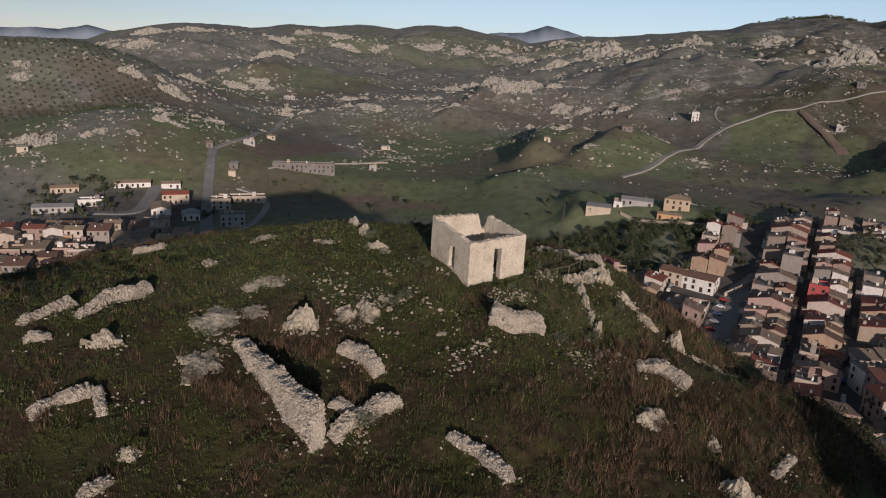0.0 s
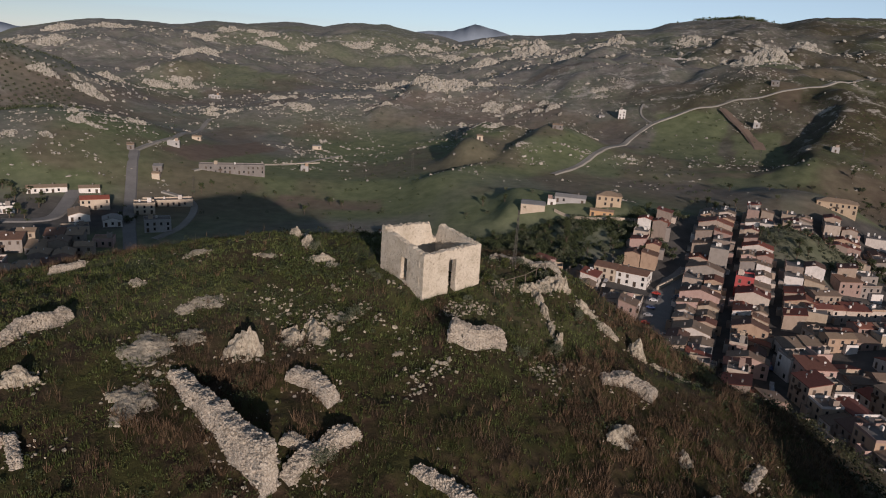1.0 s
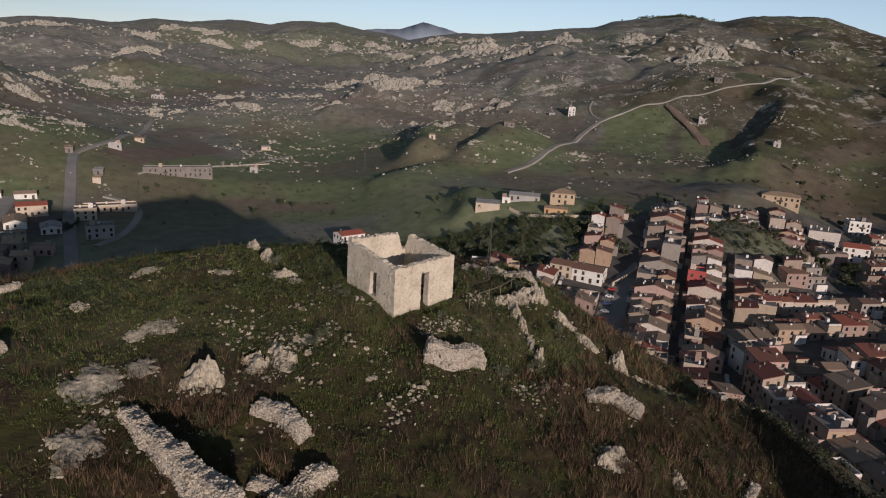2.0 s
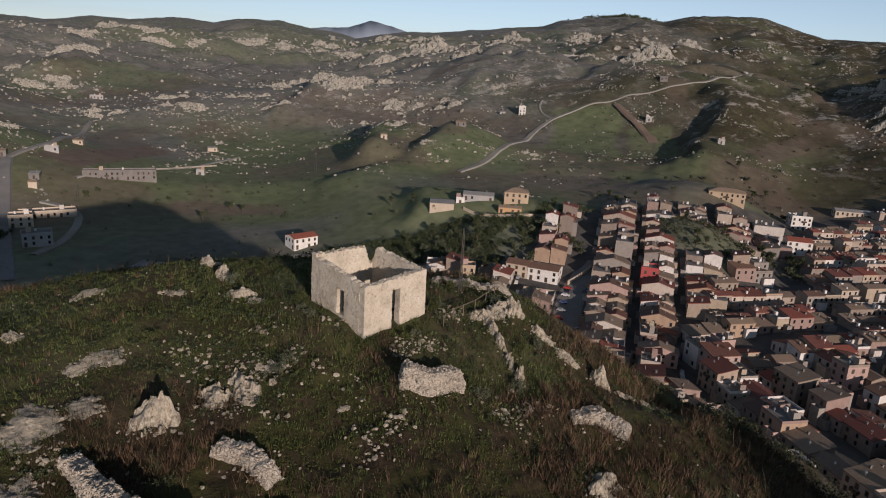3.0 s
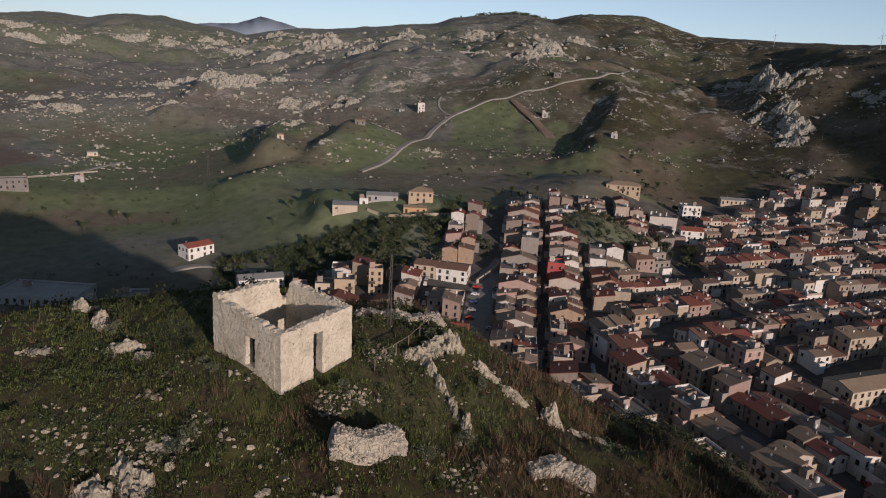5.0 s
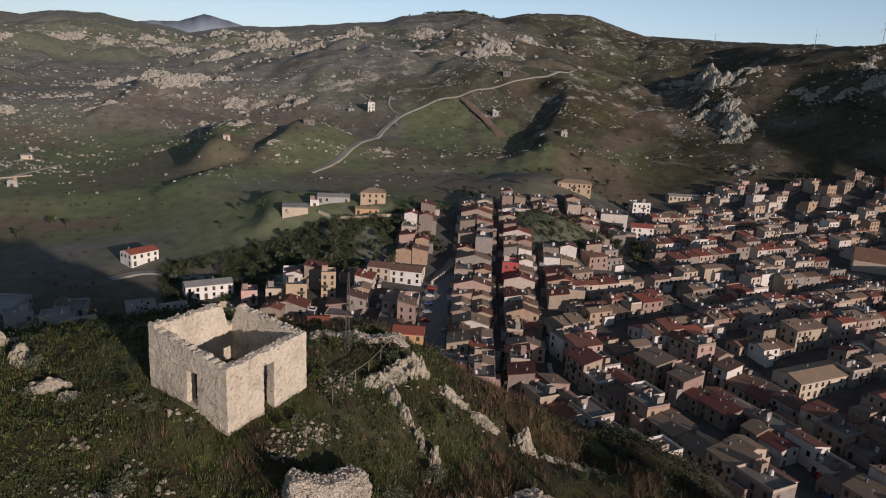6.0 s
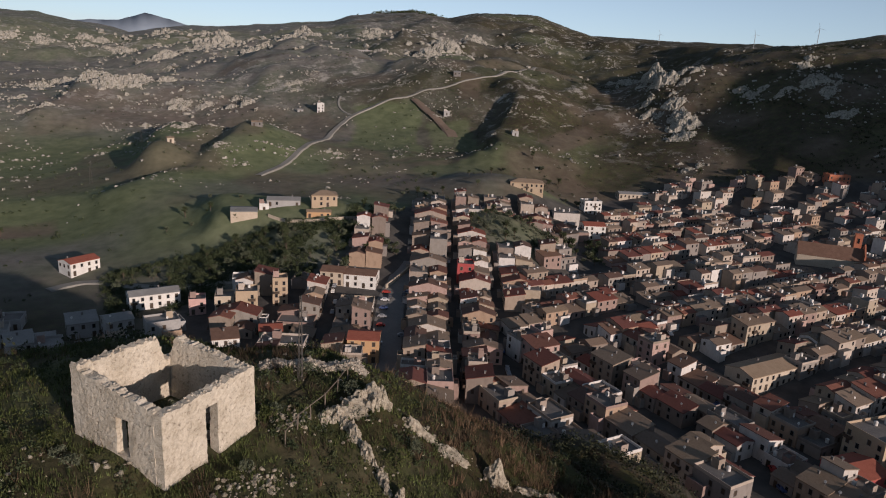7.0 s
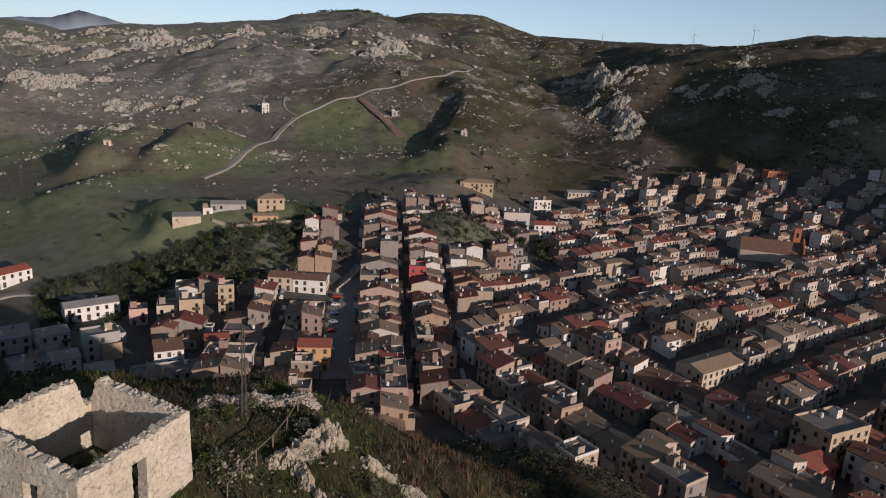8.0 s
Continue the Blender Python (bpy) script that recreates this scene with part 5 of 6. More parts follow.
road("road_valley", [(-128, 340), (-140, 374), (-148, 395), (-160, 430), (-168, 455), (-175, 478), (-180, 494), (-184, 510)], 6.2, M_ASPHALT, "straight grey main road across the valley", 0.5)
road("road_farm", [(-184, 510), (-180, 531), (-174, 568), (-180, 640), (-190, 745)], 4, M_ROADSTONE, "narrow pale farm road", 0.6)
road("road_loop", [(-127, 372), (-119, 392), (-121, 425), (-125, 450), (-134, 460), (-150, 462)], 4, M_ROADSTONE, "curved pale side road round a yard", 0.5)
road("road_yard", [(-216, 391), (-190, 395), (-195, 423), (-198, 442)], 7, M_ASPHALT, "short grey side road", 0.5)
road("road_hill", [(122, 510), (134, 522), (150, 537), (168, 562), (187, 591), (215, 632), (243, 672), (262, 687), (285, 695), (312, 698), (338, 698), (367, 697), (400, 696), (440, 701), (500, 730), (600, 830), (720, 960)], 4.4,
     M_ROADSTONE, "pale winding road up the hillside", 0.7)
road("track_white_house", [(262, 687), (255, 705), (262, 728), (268, 735)], 2, M_ROADSTONE, "short stony track to a lone house", 0.6)
road("track_earth", [(336, 690), (337, 662), (341, 634), (335, 606)], 10, M_DIRT, "red earth track on the slope", 0.5)
road("track_meadow", [(-141, 501), (-113, 544), (-80, 573), (-47, 630)], 3, M_ROADSTONE, "thin dry-stone line across a meadow", 0.4)
road("road_bend", [(-10, 372), (4, 380), (20, 366), (38, 350), (62, 342), (90, 340)], 5, M_ROADSTONE, "pale lane behind the houses", 0.3)
road("road_plaza", [(150, 322), (128, 297), (113, 268), (98, 236)], 12, M_ASPHALT, "wide street used as a car park", 0.25)


def bank(name, pts, h, thick, mat, label):
    """A free-standing wall along a line."""
    P = [Vector(p) for p in pts]
    bag = new_bag()
    for p, q in zip(P, P[1:]):
        n = max(1, int((q - p).length / 3))
        for i in range(n):
            a, b = p.lerp(q, i / n), p.lerp(q, (i + 1) / n)
            d = (b - a).normalized()
            c = Vector((-d.y, d.x)) * thick / 2
            za, zb = ground_z(*a), ground_z(*b)
            base = len(bag[0])
            for e, z0 in ((a, za), (b, zb)):
                for s in (1, -1):
                    for z in (z0 - 1, z0 + h):
                        bag[0].append(((e + c * s).x, (e + c * s).y, z))
            bag[1].extend([tuple(base + i0 for i0 in f) for f in ((0, 1, 5, 4), (2, 6, 7, 3), (1, 3, 7, 5), (0, 2, 3, 1), (4, 5, 7, 6))])
            bag[2].extend([0] * 5)
    return tagged(new(name, bag_mesh(name, bag, [mat])), label, "wall")


bank("retaining_wall", [(96, 388), (104, 379), (115, 371), (126, 367), (138, 365)], 1.5, 0.5, M_BEIGE, "long pale retaining wall below a villa")
bank("retaining_wall", [(128, 303), (138, 310), (150, 318)], 2.2, 0.5, M_BEIGE, "stepped pale wall climbing beside a street")
bank("field_wall", [(-110, 545), (-80, 574), (-60, 590)], 0.9, 0.6, M_RUBBLE, "low dry-stone wall across the fields")



# ---- trees, scrub and rocks of the valley ----
def leaf_cloud(centres, radii, counts, size, seed, flat=0.8):
    """Loose leaf sprays filling round clumps: verts and faces, all at once."""
    rng = np.random.RandomState(seed)
    c = np.repeat(np.asarray(centres, float), counts, axis=0)
    r = np.repeat(np.asarray(radii, float), counts)
    s = np.repeat(np.asarray(size, float) * np.ones(len(centres)), counts)
    d = rng.normal(size=c.shape)
    d /= np.linalg.norm(d, axis=1)[:, None]
    d[:, 2] *= flat
    p = c + d * (r * rng.uniform(0.45, 1.08, len(r)))[:, None]
    u, w = rng.normal(size=c.shape), rng.normal(size=c.shape)
    u /= np.linalg.norm(u, axis=1)[:, None]
    w -= u * (u * w).sum(1)[:, None]
    w /= np.linalg.norm(w, axis=1)[:, None]
    s = s[:, None] * rng.uniform(0.6, 1.3, (len(s), 1))
    verts = np.stack([p - u * s, p + w * s * 0.55, p + u * s, p - w * s * 0.55], 1).reshape(-1, 3)
    faces = np.arange(len(verts)).reshape(-1, 4)
    return verts, faces


def fast_mesh(name, verts, faces, mat):
    me = bpy.data.meshes.new(name)
    nv, nf, k = len(verts), len(faces), faces.shape[1]
    me.vertices.add(nv)
    me.vertices.foreach_set("co", np.asarray(verts, np.float32).ravel())
    me.loops.add(nf * k)
    me.loops.foreach_set("vertex_index", faces.astype(np.int32).ravel())
    me.polygons.add(nf)
    me.polygons.foreach_set("loop_start", np.arange(0, nf * k, k, dtype=np.int32))
    me.materials.append(mat)
    me.update(calc_edges=True)
    return me


def tree_model(seed, tall, spread, mat, label):
    """A tree: tapered trunk with limbs, and a crown of many leaf clumps."""
    rng = random.Random(seed)
    root = empty_at("tree", pose(0, 0, -900), label, "tree", "trees of the valley")
    bm = bmesh.new()

    def limb(a, b, r0, r1):
        d = b - a
        m = Matrix.Translation((a + b) / 2) @ d.to_track_quat("Z", "Y").to_matrix().to_4x4()
        bmesh.ops.create_cone(bm, cap_ends=True, segments=6, radius1=r0, radius2=r1, depth=d.length, matrix=m)

    fork = Vector((rng.uniform(-0.2, 0.2), rng.uniform(-0.2, 0.2), tall * 0.38))
    limb(Vector((0, 0, -0.5)), fork, 0.05 * tall, 0.032 * tall)
    tips = []
    for k in range(7):
        a = k / 7 * 6.28 + rng.uniform(-0.4, 0.4)
        reach = spread * rng.uniform(0.25, 0.75)
        tip = Vector((math.cos(a) * reach, math.sin(a) * reach, tall * rng.uniform(0.55, 0.95)))
        limb(fork, tip, 0.025 * tall, 0.008 * tall)
        tips.append(tip)
    me = bpy.data.meshes.new("trunk")
    bm.to_mesh(me)
    bm.free()
    me.materials.append(M_BARK)
    part("trunk", me, root)
    tips += [Vector((rng.uniform(-0.6, 0.6) * spread, rng.uniform(-0.6, 0.6) * spread, tall * rng.uniform(0.5, 1.0))) for _ in range(9)]
    v, f = leaf_cloud([t[:] for t in tips], [spread * rng.uniform(0.25, 0.45) for _ in tips], 55, 0.28, seed)
    part("crown", fast_mesh("crown", v, f, mat), root)
    return root


def build_trees():
    models = [tree_model(1, 6.5, 2.8, M_LEAF, "dark evergreen tree with an uneven crown"), tree_model(2, 5.0, 2.6, M_OLIVE, "grey-green olive tree with a loose crown"),
              tree_model(3, 8.0, 2.6, M_LEAF, "tall dark tree near houses"), tree_model(4, 4.0, 2.2, M_OLIVE, "small grey-green almond tree")]
    rng = random.Random(3)
    spots = []
    for cx, cy, r, n in ((98, 350, 30, 60), (140, 345, 18, 30), (218, 332, 24, 30), (254, 308, 13, 16), (268, 328, 14, 18), (60, 362, 24, 24), (100, 365, 16, 10), (-232, 402, 34, 50), (-150, 408, 15, 6), (30, 360, 15, 8), (70, 420, 30, 8),
                         (230, 440, 40, 12), (160, 380, 14, 10), (330, 450, 60, 14), (-60, 470, 60, 6), (-130, 470, 20, 5), (20, 255, 18, 10), (-30, 275, 25, 10), (470, 400, 50, 14)):
        for _ in range(n):
            a, d = rng.uniform(0, 6.28), r * math.sqrt(rng.random())
            spots.append((cx + d * math.cos(a), cy + d * math.sin(a)))
    for k, (x, y) in enumerate(spots):
        s = rng.uniform(0.55, 1.1)
        m = pose(x, y, ground_z(x, y) - 0.1, 0, 0, rng.uniform(0, 360)) @ Matrix.Diagonal((s, s, s * rng.uniform(0.8, 1.1), 1))
        if k < len(models):
            models[k].matrix_world = m
        else:
            copy_thing(models[rng.randrange(4)], m)


build_trees()


def scatter(n, seed, x0, x1, y0, y1, keep):
    rng = np.random.RandomState(seed)
    x, y = rng.uniform(x0, x1, n), rng.uniform(y0, y1, n)
    ok = rng.uniform(0, 1, n) < keep(x, y)
    return x[ok], y[ok], height(x[ok], y[ok]), rng


def build_scrub():
    def on_slopes(x, y):
        _, out = castle_hill(x, y)
        r = np.hypot(x, y - 25)
        return ease(out, -2, 8) * (1 - ease(out, 70, 95)) * 0.8 * (1 - 0.7 * in_town(x, y))

    # scrub leaves darker than elsewhere, with the flank's shade put into their colour
    x, y, z, rng = scatter(20000, 5, -120, 150, 0, 190, on_slopes)
    r = rng.uniform(0.4, 1.3, len(x))
    v, f = leaf_cloud(np.stack([x, y, z + r * 0.35], -1), r, 34, 0.16, 6)
    tagged(new("slope_scrub", fast_mesh("slope_scrub", v, f, M_DARKSCRUB)), "low dark scrub on the steep flank of the hill", "scrub", kind="stuff")

    def in_valley(x, y):
        r, az = np.hypot(x, y - 25), np.degrees(np.arctan2(x, y - 25))
        band = ease(fbm(x / 70, y / 70, 15, 3), 0.0, 0.25)
        return (az > -38) * (az < 74) * ease(r, 290, 340) * (1 - in_town(x, y)) * (0.12 + 0.75 * band) * (1 - ease(r, 520, 1300) * 0.85)

    x, y, z, rng = scatter(9000, 8, -560, 1000, 250, 1400, in_valley)
    r = rng.uniform(0.7, 2.3, len(x))
    v, f = leaf_cloud(np.stack([x, y, z + r * 0.35], -1), r, 26, 0.4, 9)
    tagged(new("valley_scrub", fast_mesh("valley_scrub", v, f, M_LEAF)), "scattered bushes over fields and hillsides", "scrub", kind="stuff")

    def in_gullies(x, y):
        r, az = np.hypot(x, y - 25), np.degrees(np.arctan2(x, y - 25))
        line = np.abs(fbm(x / 130, y / 220, 43, 3))
        return ease(az, 33, 42) * (az < 74) * ease(r, 480, 600) * (1 - ease(r, 1000, 1300)) * (1 - in_town(x, y)) * (0.06 + 0.94 * ease(0.1 - line, 0, 0.07))

    x, y, z, rng = scatter(30000, 38, 250, 1000, 250, 1150, in_gullies)
    r = rng.uniform(0.9, 2.6, len(x))
    v, f = leaf_cloud(np.stack([x, y, z + r * 0.3], -1), r, 22, 0.55, 39)
    tagged(new("gully_scrub", fast_mesh("gully_scrub", v, f, M_DARKSCRUB)), "dark thickets along the gullies of the eastern hills", "scrub", kind="stuff")

    x, y, z, rng = scatter(4200, 18, 12, 175, 318, 380, lambda x, y: 0.9 * (1 - in_town(x, y)) * ease(fbm(x / 16, y / 16, 19, 3), -0.4, 0.0) * (np.hypot(x - 124, y - 384) > 16))
    r = rng.uniform(0.9, 2.4, len(x))
    v, f = leaf_cloud(np.stack([x, y, z + r * 0.4], -1), r, 60, 0.3, 20)
    tagged(new("garden_scrub", fast_mesh("garden_scrub", v, f, M_LEAF)), "dense prickly scrub between the lane and the villa", "scrub", kind="stuff")
    x, y, z, rng = scatter(420, 28, 190, 246, 305, 360, lambda x, y: ease(30 - np.hypot(x - 218, y - 332), 0, 6) * 0.8)
    r = rng.uniform(0.7, 1.8, len(x))
    v, f = leaf_cloud(np.stack([x, y, z + r * 0.4], -1), r, 50, 0.3, 29)
    tagged(new("knoll_scrub", fast_mesh("knoll_scrub", v, f, M_OLIVE)), "grey-green scrub on a rocky knoll in the town", "scrub", kind="stuff")

    gx, gy = np.meshgrid(np.arange(-620, -150, 8.0), np.arange(570, 860, 8.0))
    gx, gy = (gx + 0.2 * gy).ravel() - 130, gy.ravel()
    rng = np.random.RandomState(4)
    az = np.degrees(np.arctan2(gx, gy - 25))
    ok = (az > -40) & (az < -24) & (fbm(gx / 60, gy / 60, 87, 2) > -0.25) & (rng.uniform(0, 1, len(gx)) < 0.85)
    x, y = gx[ok] + rng.uniform(-1, 1, ok.sum()), gy[ok] + rng.uniform(-1, 1, ok.sum())
    r = rng.uniform(1.3, 2.1, len(x))
    v, f = leaf_cloud(np.stack([x, y, height(x, y) + r * 0.7], -1), r, 30, 0.5, 12)
    tagged(new("olive_grove", fast_mesh("olive_grove", v, f, M_LEAF)), "rows of olive trees on the far hill", "olive grove", kind="stuff")

    x, y = [], []
    rng = np.random.RandomState(14)
    a = np.radians(rng.normal(26.0, 1.2, 150))
    rr = rng.uniform(2330, 2520, 150)
    x, y = rr * np.sin(a), 25 + rr * np.cos(a)
    r = rng.uniform(2, 6, 150)
    v, f = leaf_cloud(np.stack([x, y, height(x, y) + r * 0.8], -1), r, 30, 1.8, 15)
    tagged(new("hilltop_wood", fast_mesh("hilltop_wood", v, f, M_LEAF)), "dark wood on the skyline hill", "wood", kind="stuff")


build_scrub()

# limestone crags: x, y, width
CRAGS_NEAR = [(-251, 495, 26), (-224, 542, 30), (-312, 499, 40), (-228, 573, 30), (-430, 663, 34), (-327, 746, 46), (-308, 850, 36), (-126, 792, 30), (-106, 790, 36), (-59, 854, 40), (-23, 803, 24), (81, 868, 70), (44, 894, 60), (143, 798, 50),
              (160, 780, 40), (88, 737, 24), (112, 660, 14), (118, 640, 10), (70, 590, 16), (82, 650, 18), (92, 700, 20), (104, 560, 12), (200, 560, 16), (-136, 879, 40), (17, 985, 60), (-190, 780, 30), (240, 800, 30), (138, 417, 11), (-300, 960, 60), (-270, 930, 50)]
CRAGS_EAST = [(538, 542, 26), (523, 497, 32), (543, 523, 30), (551, 560, 30), (584, 600, 30), (605, 562, 40), (609, 489, 34), (651, 456, 50), (656, 440, 40), (621, 397, 26), (656, 342, 50), (700, 500, 30), (480, 440, 20), (785, 851, 70)]
CRAGS_RIDGE = [(-625, 1162, 60), (-545, 1134, 70), (-585, 1408, 90), (-535, 1425, 80), (-338, 1140, 70), (-379, 1393, 80), (-285, 1424, 90), (-208, 1437, 70), (-49, 1488, 80), (33, 1506, 80), (224, 1533, 120), (206, 1316, 90), (276, 1260, 110),
               (337, 1316, 130), (439, 1420, 120), (443, 1110, 70), (622, 1364, 90), (566, 1130, 110), (568, 1086, 80), (725, 1275, 130), (820, 1200, 60), (-690, 1260, 80), (150, 1400, 90)]


# cliffs above the town: x, y, width, depth, height, turn
CLIFFS = [(540, 510, 36, 26, 15, -35), (553, 540, 22, 18, 8, -30), (580, 580, 26, 20, 12, -40), (604, 616, 30, 22, 14, -35), (520, 492, 20, 15, 6, -30)]


def build_crags():
    spots = []
    rng = random.Random(21)
    for k, (x, y, w, d, h, turn) in enumerate(CLIFFS):
        ob = outcrop_mesh("cliff", x, y, w, d, h, turn, M_FARROCK, 300 + k, 0.1, 30, 90, 0.24, 1.1)
        tagged(ob, "tall fissured limestone cliff above the town", "cliff", "cliffs of the eastern hill")
    for k, (x, y, w) in enumerate(CRAGS_NEAR + CRAGS_EAST + CRAGS_RIDGE):
        for j in range(3):
            dx, dy = rng.uniform(-0.7, 0.7) * w, rng.uniform(-0.5, 0.5) * w
            s = rng.uniform(0.28, 0.66)
            ob = outcrop_mesh("crag", x + dx, y + dy, w * s, w * s * rng.uniform(0.4, 0.8), (0.24 if w < 55 else 0.2) * w * s, rng.uniform(-30, 30), M_FARROCK, k * 3 + j, 0.2, 26, 84, 0.13, 1.9)
            tagged(ob, "pale limestone crag on a rocky hillside", "crag", "crags of the far hills")
        for j in range(85):
            px, py = x + rng.gauss(0, 1) * w * 0.75, y + rng.gauss(0, 1) * w * 0.5
            spots.append((px, py, rng.uniform(0.2, 1.0) ** 2 * 0.06 * w))
    x = np.array([s[0] for s in spots])
    y = np.array([s[1] for s in spots])
    fx, fy, fz, frng = scatter(60000, 31, -600, 1100, 480, 1500, lambda x, y: (np.degrees(np.arctan2(x, y - 25)) > -37) * ease(np.hypot(x, y), 520, 640) * ease(fbm(x / 90 + 0.3 * np.sin(y / 60), y / 45, 27, 4), 0.16, 0.24) * ease(fbm(x / 11, y / 8, 33, 3), 0.05, 0.15))
    size = frng.uniform(0.3, 1.1, len(fx)) ** 2.5 * 1.9
    gx, gy, gz, grng = scatter(60000, 35, -330, 420, 430, 900, lambda x, y: (np.degrees(np.arctan2(x, y - 25)) > -37) * ease(np.hypot(x, y), 470, 560) * (0.015 + ease(fbm(x / 55 + 0.4 * np.sin(y / 40), y / 34, 37, 4), 0.06, 0.22)) * ease(fbm(x / 9, y / 7, 39, 3), -0.05, 0.2) * (1 - 0.8 * field_share(x, y, GREEN_FIELDS)) * (1 - field_share(x, y, SOIL_FIELDS)))
    gsize = 0.25 + 1.3 * grng.uniform(0, 1, len(gx)) ** 3
    fx, fy, fz, size = (np.concatenate(p) for p in ((fx, gx), (fy, gy), (fz, gz), (size, gsize)))
    zs = height(x, y)
    allspots = [(a, b, c, s[2]) for a, b, c, s in zip(x, y, zs, spots)] + list(zip(fx, fy, fz, size))
    tagged(new("field_boulders", stones_mesh("field_boulders", allspots, M_FARROCK, 8)), "scattered limestone boulders over the hillsides", "boulders", kind="stuff")


build_crags()


def build_mountains():
    """Mountains beyond the hills, their haze painted into a pale blue base colour."""
    tops = [(-42, 0.3), (-36, 0.1), (-33.3, -0.15), (-31.3, 0.02), (-30, -0.02), (-28.2, 0.46), (-26.4, 0.1), (-22, 0.4), (-16, 0.2), (-4, 0.5), (0, 1.3), (2, 1.68), (4.7, 1.86), (5.6, 2.2), (6.4, 2.46), (7.2, 2.38), (8.2, 2.16), (10, 1.7), (14, 0.6), (20, 0.2)]
    az = np.arange(-42, 20, 0.2)
    el = np.interp(az, [a for a, _ in tops], [e for _, e in tops]) + 0.12 * fbm(az / 1.5, az * 0, 7, 4)
    rows = []
    for back, share in ((0, 0.0), (90, 0.35), (170, 0.7), (260, 1.0), (420, 0.5)):
        r = 4350 + back + 60 * fbm(az / 2, az * 0 + back, 9, 3)
        top = 20 + r * np.tan(np.radians(el))
        a = np.radians(az)
        rows.append(np.stack([r * np.sin(a), 25 + r * np.cos(a), -120 + share * (top + 120)], -1))
    n = len(az)
    faces = [(i * n + k, i * n + k + 1, (i + 1) * n + k + 1, (i + 1) * n + k) for i in range(4) for k in range(n - 1)]
    tagged(new("distant_mountains", mesh_from("distant_mountains", np.concatenate(rows).tolist(), faces, [M_HAZE], smooth=True)), "mountains beyond the rocky hills, distance haze painted as pale blue", "mountains", kind="structure")


build_mountains()



# ---- grass, weeds and stones of the hilltop ----
def blades(x, y, tall, wide, per, seed, lean=0.35):
    """Tufts of narrow blades standing on the ground."""
    rng = np.random.RandomState(seed)
    n = len(x)
    z = height(x, y)
    x, y, z, tall = (np.repeat(a, per) for a in (x, y, z, tall))
    a = rng.uniform(0, 2 * np.pi, n * per)
    off = rng.uniform(0.02, 0.16, n * per)
    bx, by = x + np.cos(a) * off, y + np.sin(a) * off
    h = tall * rng.uniform(0.5, 1.1, n * per)
    tip = h * lean * rng.uniform(0.2, 1.3, n * per)
    b = rng.uniform(0, 2 * np.pi, n * per)
    wx, wy = np.cos(b) * wide, np.sin(b) * wide
    v = np.stack([np.stack([bx - wx, by - wy, z - 0.05], -1), np.stack([bx + wx, by + wy, z - 0.05], -1), np.stack([bx + np.cos(a) * tip, by + np.sin(a) * tip, z + h], -1)], 1).reshape(-1, 3)
    return v, np.arange(len(v)).reshape(-1, 3)


def hill_spots(n, seed, keep):
    rng = np.random.RandomState(seed)
    x, y = rng.uniform(-62, 46, n), rng.uniform(20, 84, n)
    _, out = castle_hill(x, y)
    near = ease(-out, -9, -4)
    inside_house = (np.abs((x - 2) * 0.848 + (y - 58) * 0.53 - 3.15) < 3.3) & (np.abs(-(x - 2) * 0.53 + (y - 58) * 0.848 - 3.15) < 3.3)
    ok = (rng.uniform(0, 1, n) < near * keep(x, y)) & ~inside_house & (np.abs(x) < 8 + 0.75 * (y + 5))
    return x[ok], y[ok], rng


